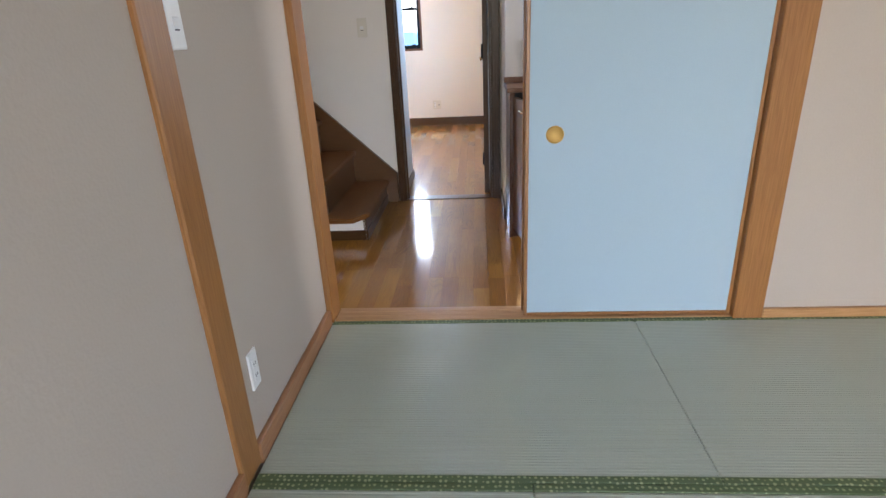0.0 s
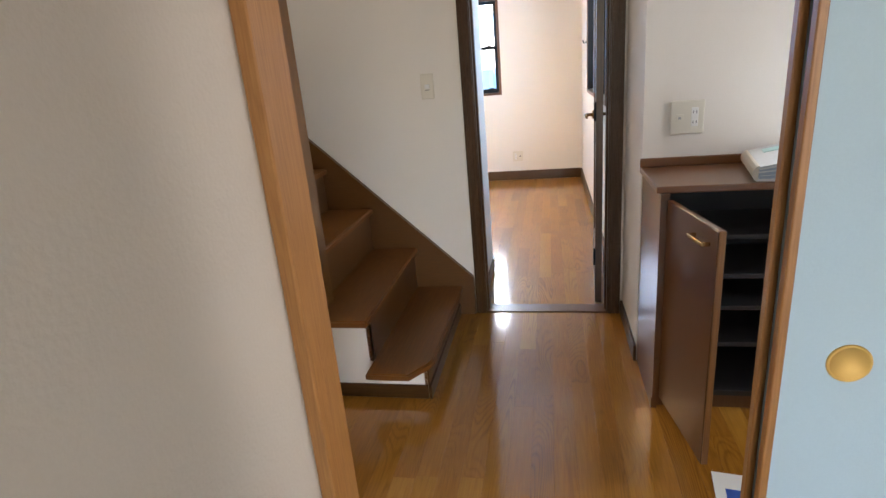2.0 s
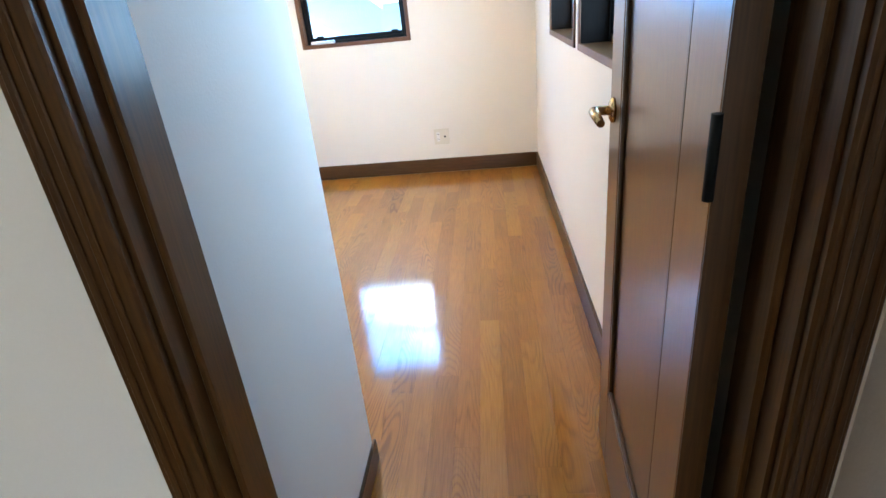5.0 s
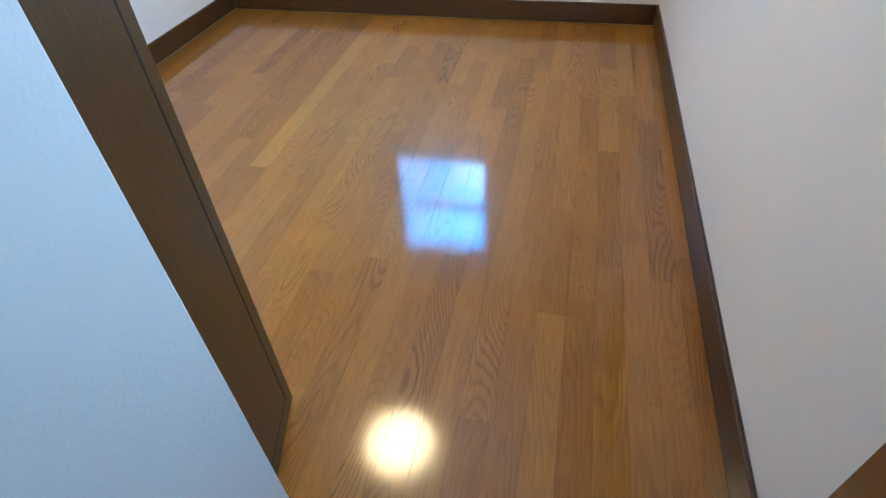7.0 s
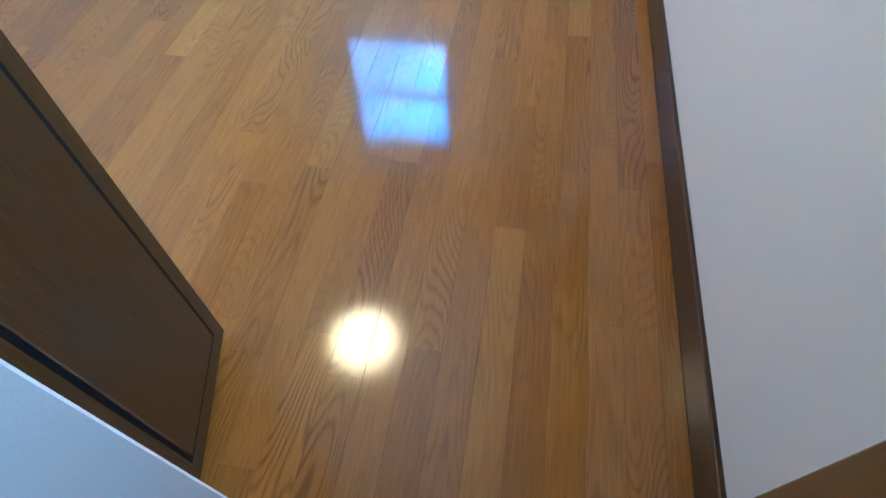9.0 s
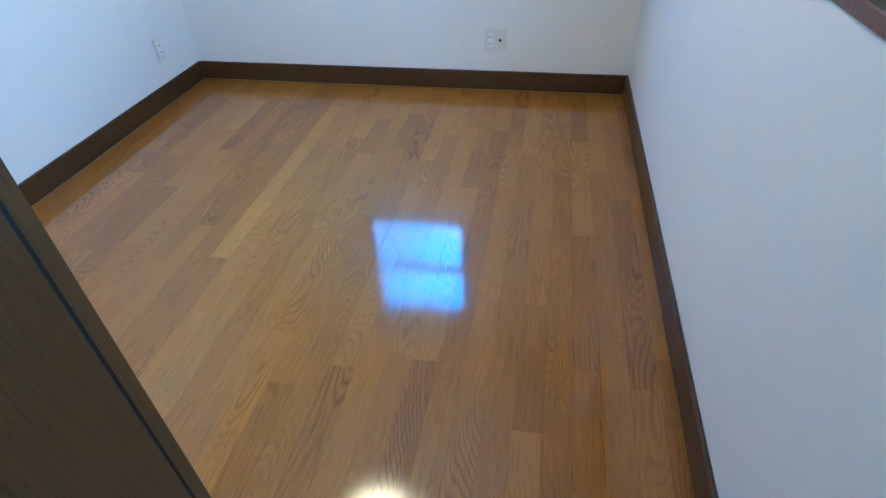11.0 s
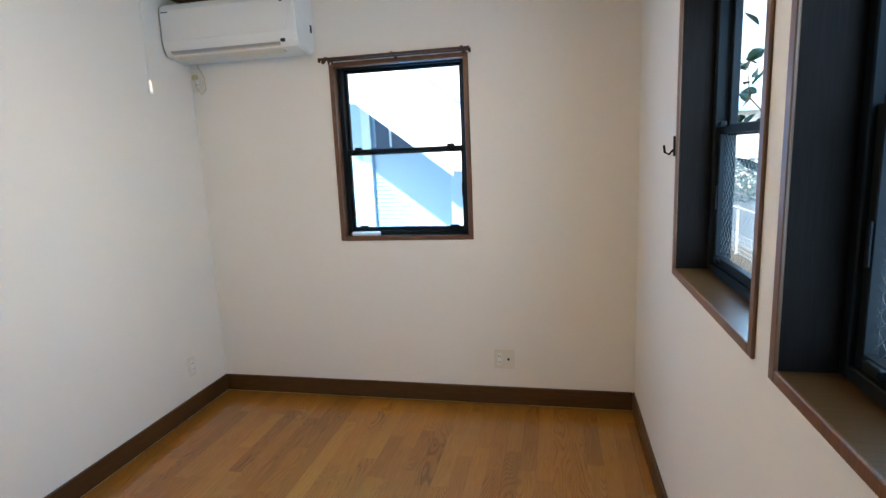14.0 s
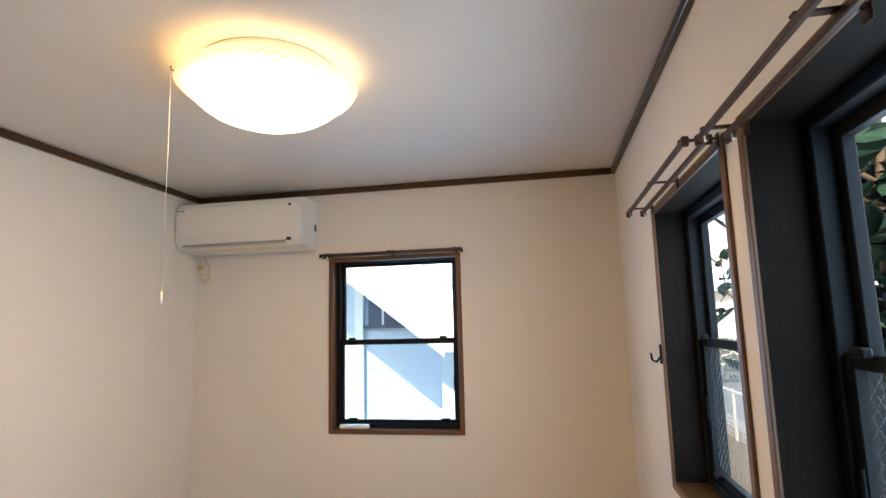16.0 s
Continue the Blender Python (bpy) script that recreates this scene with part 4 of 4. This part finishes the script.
fr = bmesh.new()
for a in ((0.535, 0.56, -0.42, -0.38, 0.945, 1.73), (1.205, 1.23, -0.42, -0.38, 0.945, 1.73), (0.56, 1.205, -0.42, -0.38, 0.945, 0.97), (0.56, 1.205, -0.42, -0.38, 1.705, 1.73)):
    box(fr, *a)
part("window_frame", fr, BLACK, hw)
pn = part("pane", boxed(0.558, 1.207, -0.402, -0.398, 0.968, 1.707), GLASS, hw)
pn.visible_shadow = False


# glazing made up to go with the hall's fill lamp
eg = thing("window_6", "glazed panel added at the unseen end of the hall", "window", kind="structure")
ep = part("pane", boxed(2.03, 2.036, -1.22, -0.74, 0.15, 2.05), GLASS, eg)
ep.visible_shadow = False
for y0, y1 in ((-1.22, -1.19), (-0.77, -0.74)):
    part("frame", boxed(2.01, 2.06, y0, y1, 0.15, 2.05), BLACK, eg)


# ---- tatami room ----
sill = setting("door_sill", boxed(-0.797, 0.965, -1.812, -1.70, -0.04, 0.004, bevel=0.002), CEDAR_X, "pale wooden sill under the sliding doors", "sill")
for y in (-1.776, -1.738):
    setting("sill_track", boxed(-0.79, 0.95, y - 0.002, y + 0.002, 0.0042, 0.0062), CEDAR_X, "thin sliding door track", "track")
po = thing("opening_post", "reddish wooden post beside the sliding door opening", "post", kind="structure")
part("post", boxed(-0.83, -0.797, -1.828, -1.713, 0, 2.4, bevel=0.003), CEDAR, po)
po2 = thing("opening_post", "wide cedar post at the end of the sliding doors", "post", kind="structure")
part("post", boxed(0.85, 0.965, -1.83, -1.70, 0, 2.4, bevel=0.003), CEDAR, po2)
po3 = thing("wall_post", "cedar post standing out of the beige wall", "post", kind="structure")
part("post", boxed(-0.85, -0.812, -2.745, -2.635, 0, 2.4, bevel=0.004), CEDAR, po3)
setting("head_rail", boxed(-0.797, 0.85, -1.83, -1.70, 1.78, 1.82, bevel=0.002), CEDAR_X, "cedar head rail of the sliding doors", "rail")
for y0, y1 in ((-2.635, -1.828), (-4.7, -2.745)):
    setting("baseboard", boxed(-0.825, -0.806, y0, y1, -0.01, 0.062, bevel=0.003), CEDAR_Y, "cedar baseboard along the beige wall", "baseboard")
setting("baseboard", boxed(0.965, 2.9, -1.828, -1.81, -0.01, 0.04, bevel=0.003), CEDAR_X, "cedar baseboard along the beige wall", "baseboard")


def fusuma(label):
    """Sliding paper door in its own axes: x along, thin in y."""
    f = thing("sliding_door", label, "sliding door", group="sliding doors", kind="structure")
    w, h, t = 0.84, 1.77, 0.02
    part("paper", boxed(0.012, w - 0.012, -t / 2 + 0.003, t / 2 - 0.003, 0.012, h - 0.012), FUSUMA, f, "pale blue paper")
    for a in ((0, 0.014, -t / 2, t / 2, 0, h), (w - 0.014, w, -t / 2, t / 2, 0, h), (0.014, w - 0.014, -t / 2, t / 2, 0, 0.014), (0.014, w - 0.014, -t / 2, t / 2, h - 0.014, h)):
        part("frame", boxed(*a, bevel=0.002), CEDAR, f)
    for y, r in ((-t / 2 + 0.003, 90), (t / 2 - 0.003, -90)):
        part("finger_pull", lathe([(0.0001, 0.0008), (0.027, 0.0008), (0.0285, 0.004), (0.032, 0.0045), (0.0335, 0.002), (0.0335, -0.001), (0.0001, -0.001)], 36), GOLD, f, "round brass finger pull", at=pose(0.109, y, 0.755, r))
    return f


fs = fusuma("pale blue paper sliding door with a brass pull")
fs.matrix_basis = pose(0.008, -1.790, 0.008)
copy_thing(fs, pose(0.002, -1.745, 0.008))


def tatami(x0, x1, y0, y1, label="greenish woven tatami mat with patterned green edging"):
    m = thing("tatami_mat", label, "tatami mat", group="tatami mats")
    e = 0.026
    part("rush_cover", boxed(x0, x1, y0 + e, y1 - e, -0.049, 0.0, bevel=0.003), TATAMI, m)
    part("edging", boxed(x0, x1, y0, y0 + e, -0.049, 0.0012, bevel=0.002), HERI, m, "green brocade edging")
    part("edging", boxed(x0, x1, y1 - e, y1, -0.049, 0.0012, bevel=0.002), HERI, m, "green brocade edging")


G = 0.0008
tatami(-0.804, 0.457 - G, -2.708, -1.815)
tatami(0.457 + G, 2.22, -2.708, -1.815)
tatami(2.223, 2.88, -2.708, -1.815)
for r0, r1 in ((-3.60, -2.711), (-4.495, -3.603)):
    tatami(-0.804, -0.04 - G, r0, r1)
    tatami(-0.04 + G, 1.72, r0, r1)
    tatami(1.723, 2.88, r0, r1)
plate("light_switch", 0.062, 0.115, [("switch", 0)], "white light switch plate on the beige wall", "switch", WHITE).matrix_basis = pose(-0.825, -2.593, 1.178, 0, 0, 90)
plate("wall_socket", 0.055, 0.118, [("socket", 0)], "white socket plate low on the beige wall", "socket", WHITE).matrix_basis = pose(-0.825, -2.555, 0.262, 0, 0, 90)
# unseen window, made up to go with the tatami fill lamp
gw = thing("window_5", "wide window added behind the tatami for light", "window", kind="structure")
for a in ((-0.3, -0.26, -4.78, -4.70, 0, 2.0), (0.58, 0.62, -4.78, -4.70, 0, 2.0), (1.46, 1.5, -4.78, -4.70, 0, 2.0), (-0.26, 1.46, -4.78, -4.70, 0, 0.04), (-0.26, 1.46, -4.78, -4.70, 1.96, 2.0)):
    part("window_frame", boxed(*a), WHITE, gw)


# ---- outside ----
setting("ground", boxed(-400, 400, -400, 400, -0.7, -0.5), GROUND, "bare ground around the house", "ground")
setting("footing", boxed(-2.6, 3.0, -4.8, 3.66, -0.5, -0.085), STUCCO, "grey concrete footing under the house", "footing")

# neighbouring house behind the back window, with an outside stair
nb = thing("neighbour_house", "neighbouring house with grey siding and white outside stairs", "house")
NY = 8.4
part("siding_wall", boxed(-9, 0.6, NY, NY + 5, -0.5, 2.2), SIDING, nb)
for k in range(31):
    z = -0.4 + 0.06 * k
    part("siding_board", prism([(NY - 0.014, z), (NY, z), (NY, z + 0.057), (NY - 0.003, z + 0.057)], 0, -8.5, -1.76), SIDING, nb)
def slope(x, up):
    return 1.245 - 0.77 * (x + 1.644) + up
part("stair_wall", prism([(-6.2, slope(-6.2, 0)), (-1.6, slope(-1.6, 0)), (-1.0, slope(-1.6, 0)), (-1.0, slope(-1.0, 0.80)), (-6.2, slope(-6.2, 0.80))], 1, 7.0, 7.12), STUCCO, nb, "white sloping stair balustrade")
part("stair_edge", prism([(-6.2, slope(-6.2, -0.06)), (-1.6, slope(-1.6, -0.06)), (-1.6, slope(-1.6, 0.02)), (-6.2, slope(-6.2, 0.02))], 1, 6.97, 7.02), METALROOF, nb, "pale metal edge")
for k in range(17):
    x = -6.1 + 0.26 * k
    part("outside_step", boxed(x, x + 0.29, 7.12, NY - 0.02, slope(x, 0.02), slope(x, 0.08)), METALROOF, nb)
part("handrail", tube(bmesh.new(), [(-6.2, 7.06, slope(-6.2, 0.86)), (-1.0, 7.06, slope(-1.0, 0.86))], 0.02), FENCE, nb)
part("corner_pillar", boxed(-1.76, -1.4, 7.6, NY, -0.5, 1.2), SIDING, nb, "plain grey pillar")
part("wall_post", boxed(-3.2, -3.07, NY - 0.09, NY - 0.015, -0.5, 2.2), METALROOF, nb, "pale blue post against the wall")
wn_ = part("window", boxed(-3.0, -2.45, NY - 0.05, NY - 0.005, 1.55, 2.05), DULLPANE, nb, "dark window under the stairs")
part("ledge", boxed(-3.06, -2.3, NY - 0.10, NY - 0.005, 1.50, 1.548), DULLPANE, wn_)
part("bar", boxed(-2.79, -2.76, NY - 0.06, NY - 0.05, 1.55, 2.05), METALROOF, wn_)
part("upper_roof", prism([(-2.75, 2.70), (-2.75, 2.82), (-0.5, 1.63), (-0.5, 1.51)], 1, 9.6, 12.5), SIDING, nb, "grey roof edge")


def bush(name, base, height, spread, leaves, seed, label):
    """Small broad-leaved tree: tapered trunk, limbs, and a crown of single leaves."""
    rnd = random.Random(seed)
    t = thing(name, label, "tree", pose(*base))
    tb = tube(bmesh.new(), [(0, 0, 0), (0.03, 0.02, height * 0.3), (-0.03, 0.03, height * 0.6), (0.02, 0, height * 0.95)], [0.05, 0.042, 0.03, 0.012], 8)
    part("trunk", tb, BARK, t)
    lb, cr, tips = bmesh.new(), bmesh.new(), []
    for i in range(26):
        z = height * rnd.uniform(0.42, 0.97)
        a = rnd.uniform(0, 2 * math.pi)
        r = spread * rnd.uniform(0.5, 1.0) * (1.1 - 0.5 * z / height)
        p0 = Vector((0, 0, z))
        p2 = Vector((r * math.cos(a), r * math.sin(a), z + rnd.uniform(0.1, 0.4)))
        p1 = (p0 + p2) / 2 + Vector((0, 0, 0.06))
        tube(lb, [p0, p1, p2], [0.014, 0.009, 0.004], 5)
        tips += [p0.lerp(p1, 0.7), p1, p1.lerp(p2, 0.5), p2, p2]
    reach = [Vector(p) - Vector(base) for p in ((1.15, 2.78, 1.0), (1.12, 3.6, 1.15), (1.0, 4.5, 1.45), (0.93, 4.95, 1.72), (0.9, 4.93, 2.0))]
    tube(lb, reach, [0.016, 0.013, 0.009, 0.006, 0.003], 5)
    tube(lb, [reach[3], reach[3] + Vector((-0.02, 0.12, -0.08))], [0.005, 0.003], 5)
    part("limbs", lb, BARK, t)
    sprig = [reach[3], reach[4], reach[3].lerp(reach[4], 0.5), reach[3] + Vector((-0.02, 0.12, -0.08))] * 4
    for i in range(leaves):
        c = (sprig[i] if i < 16 else rnd.choice(tips)) + Vector((rnd.gauss(0, 0.07), rnd.gauss(0, 0.07), rnd.gauss(0, 0.07)))
        q = Euler((rnd.uniform(-0.9, 0.9), rnd.uniform(-0.9, 0.9), rnd.uniform(0, 6.28))).to_matrix()
        ln = rnd.uniform(0.11, 0.19)
        wd = ln * 0.31
        out = [(0, -ln / 2, 0), (wd * 0.8, -ln * 0.2, 0.006), (wd, ln * 0.1, 0.008), (wd * 0.5, ln * 0.36, 0.004), (0, ln / 2, -0.006), (-wd * 0.5, ln * 0.36, 0.004), (-wd, ln * 0.1, 0.008), (-wd * 0.8, -ln * 0.2, 0.006)]
        vs = [cr.verts.new(c + q @ Vector(p)) for p in out]
        cr.faces.new((vs[0], vs[1], vs[2], vs[3], vs[4]))
        cr.faces.new((vs[0], vs[4], vs[5], vs[6], vs[7]))
    part("crown", cr, LEAF, t)
    for i in range(40):
        c = rnd.choice(tips)
        b = lathe([(0.0001, -0.02), (0.014, -0.012), (0.018, 0.0), (0.01, 0.016), (0.0001, 0.022)], 10)
        part("flower_bud", b, BUD, t, "red camellia bud", at=Matrix.Translation(c))
    return t


bush("camellia_tree", (0.98, 3.0, -0.5), 3.6, 0.56, 1250, 4, "dark green camellia tree with red buds near the window")
fe = thing("mesh_fence", "grey metal mesh fence along the plot", "fence")
for i in range(10):
    part("post", boxed(2.58, 2.62, 1.0 + 1.2 * i, 1.04 + 1.2 * i, -0.5, 0.34, bevel=0.004), FENCE, fe)
part("top_rail", boxed(2.585, 2.615, 1.0, 12.2, 0.29, 0.32, bevel=0.004), WHITE, fe, "white top rail")
fm = bmesh.new()
for i in range(140):
    box(fm, 2.598, 2.602, 1.0 + 0.08 * i, 1.005 + 0.08 * i, -0.46, -0.14)
for j in range(5):
    box(fm, 2.596, 2.604, 1.0, 12.2, -0.46 + 0.08 * j, -0.455 + 0.08 * j)
tagged(part("wire_panel", fm, FENCE, fe), kind="stuff")


def hedge(x0, x1, y, top, seed):
    """Clipped hedge as a thick belt of single leaves with an uneven top."""
    rnd = random.Random(seed)
    bm = bmesh.new()
    for i in range(5200):
        x = rnd.uniform(x0, x1)
        h = top + 0.09 * noise.noise((x * 1.3, 0, seed)) + 0.05 * noise.noise((x * 5, 2, seed))
        c = Vector((x, y + rnd.uniform(0, 0.5), -0.5 + (h + 0.5) * rnd.random() ** 0.8))
        q = Euler((rnd.uniform(0.3, 2.2), rnd.uniform(-0.8, 0.8), rnd.uniform(0, 6.28))).to_matrix()
        u = rnd.uniform(0.05, 0.1)
        bm.faces.new([bm.verts.new(c + q @ Vector(p)) for p in ((-u, 0, 0), (0, -u * 0.5, 0.01), (u, 0, 0), (0, u * 0.5, 0.01))])
    h = thing("hedge", "clipped hedge across the lane, haze in its pale colour", "hedge")
    tagged(part("foliage", bm, HEDGE, h), kind="stuff")


hedge(2.7, 11.0, 19.0, 0.86, 3)
bf = thing("board_fence", "board fence with white rails, shade blue in its colour", "fence")
for i in range(21):
    part("board", boxed(2.50, 2.52, 1.4 + 0.2 * i, 1.592 + 0.2 * i, -0.5, 0.76, bevel=0.003), SLAT, bf)
for i in range(4):
    part("post", boxed(2.525, 2.575, 1.45 + 1.35 * i, 1.50 + 1.35 * i, -0.5, 0.80, bevel=0.004), SLAT, bf)
for z in (0.45, 0.665):
    part("rail", boxed(2.47, 2.498, 1.4, 5.6, z, z + 0.018, bevel=0.003), WHITE, bf, "thin white rail")
setting("road", boxed(2.9, 6.3, -40, 60, -0.5, -0.485), CONCRETE, "grey concrete lane between the houses", "road")
sh = thing("street_building", "white house front across the lane", "house")
part("wall", boxed(6.5, 9, -2, 14, -0.5, 5.2), STUCCO, sh)
part("roof", prism([(6.2, 5.2), (9.2, 5.2), (7.7, 6.2)], 1, -2.3, 14.3), METALROOF, sh)


# made-up white house; it fills the glare beyond the hedge
fh = thing("far_house", "white house shape added for the glare beyond the hedge", "house")
part("wall", boxed(1.8, 15, 25, 31, -0.5, 2.6), STUCCO, fh)
part("roof", prism([(24.6, 2.6), (31.4, 2.6), (28.0, 3.9)], 0, 1.4, 15.4), METALROOF, fh)


# ---- floor strips ----
W = 0.0747
def strips(floor, x0, x1, y0, y1, seed):
    """Lays strips along y; each is an object sharing the mesh of its length."""
    rnd = random.Random(seed)
    meshes = {}
    k = math.floor((x0 + 0.279) / W)
    while True:
        a, b = max(x0, -0.279 + k * W), min(x1, -0.279 + (k + 1) * W)
        if a >= x1:
            break
        y = y0 - rnd.uniform(0, 0.3)
        while y < y1:
            ln = rnd.choice((0.36, 0.45, 0.54, 0.61, 0.72, 0.91))
            s, e = max(y, y0), min(y + ln, y1)
            y += ln
            if e - s < 0.02 or b - a < 0.004:
                continue
            pale = rnd.random() < 0.16
            key = (round(b - a, 4), round(e - s, 4), pale)
            if key not in meshes:
                g, c = 0.0001, 0.0004
                u, v = (b - a) / 2 - g, (e - s) / 2 - g
                me = bpy.data.meshes.new("plank")
                vs = [(sx * (u - d), sy * (v - d * 0.2), z) for z, d in ((-0.012, 0), (-c, 0), (0, c)) for sx, sy in ((-1, -1), (1, -1), (1, 1), (-1, 1))]
                fs_ = [(8, 9, 10, 11)] + [(i + r, (i + 1) % 4 + r, (i + 1) % 4 + r + 4, i + r + 4) for r in (0, 4) for i in range(4)]
                me.from_pydata(vs, [], fs_)
                me.materials.append(OAK_PALE if pale else OAK)
                meshes[key] = me
            ob = new("plank", meshes[key])
            ob.parent = floor
            ob.location = ((a + b) / 2, (s + e) / 2, 0)
        k += 1


strips(floor_room, ROOM_L + 0.012, -0.012, 0.095, ROOM_B - 0.012, 11)
strips(floor_hall, -1.65, 1.0, -1.70, -0.005, 5)
setting("floor_hall_left", boxed(-2.6, -1.655, -1.70, 0.0, -0.012, 0.0), OAK, "varnished oak floor at the far side of the hall", "floor")
setting("floor_hall_right", boxed(1.005, 2.0, -1.70, -0.48, -0.012, 0.0), OAK, "varnished oak floor by the entrance", "floor")
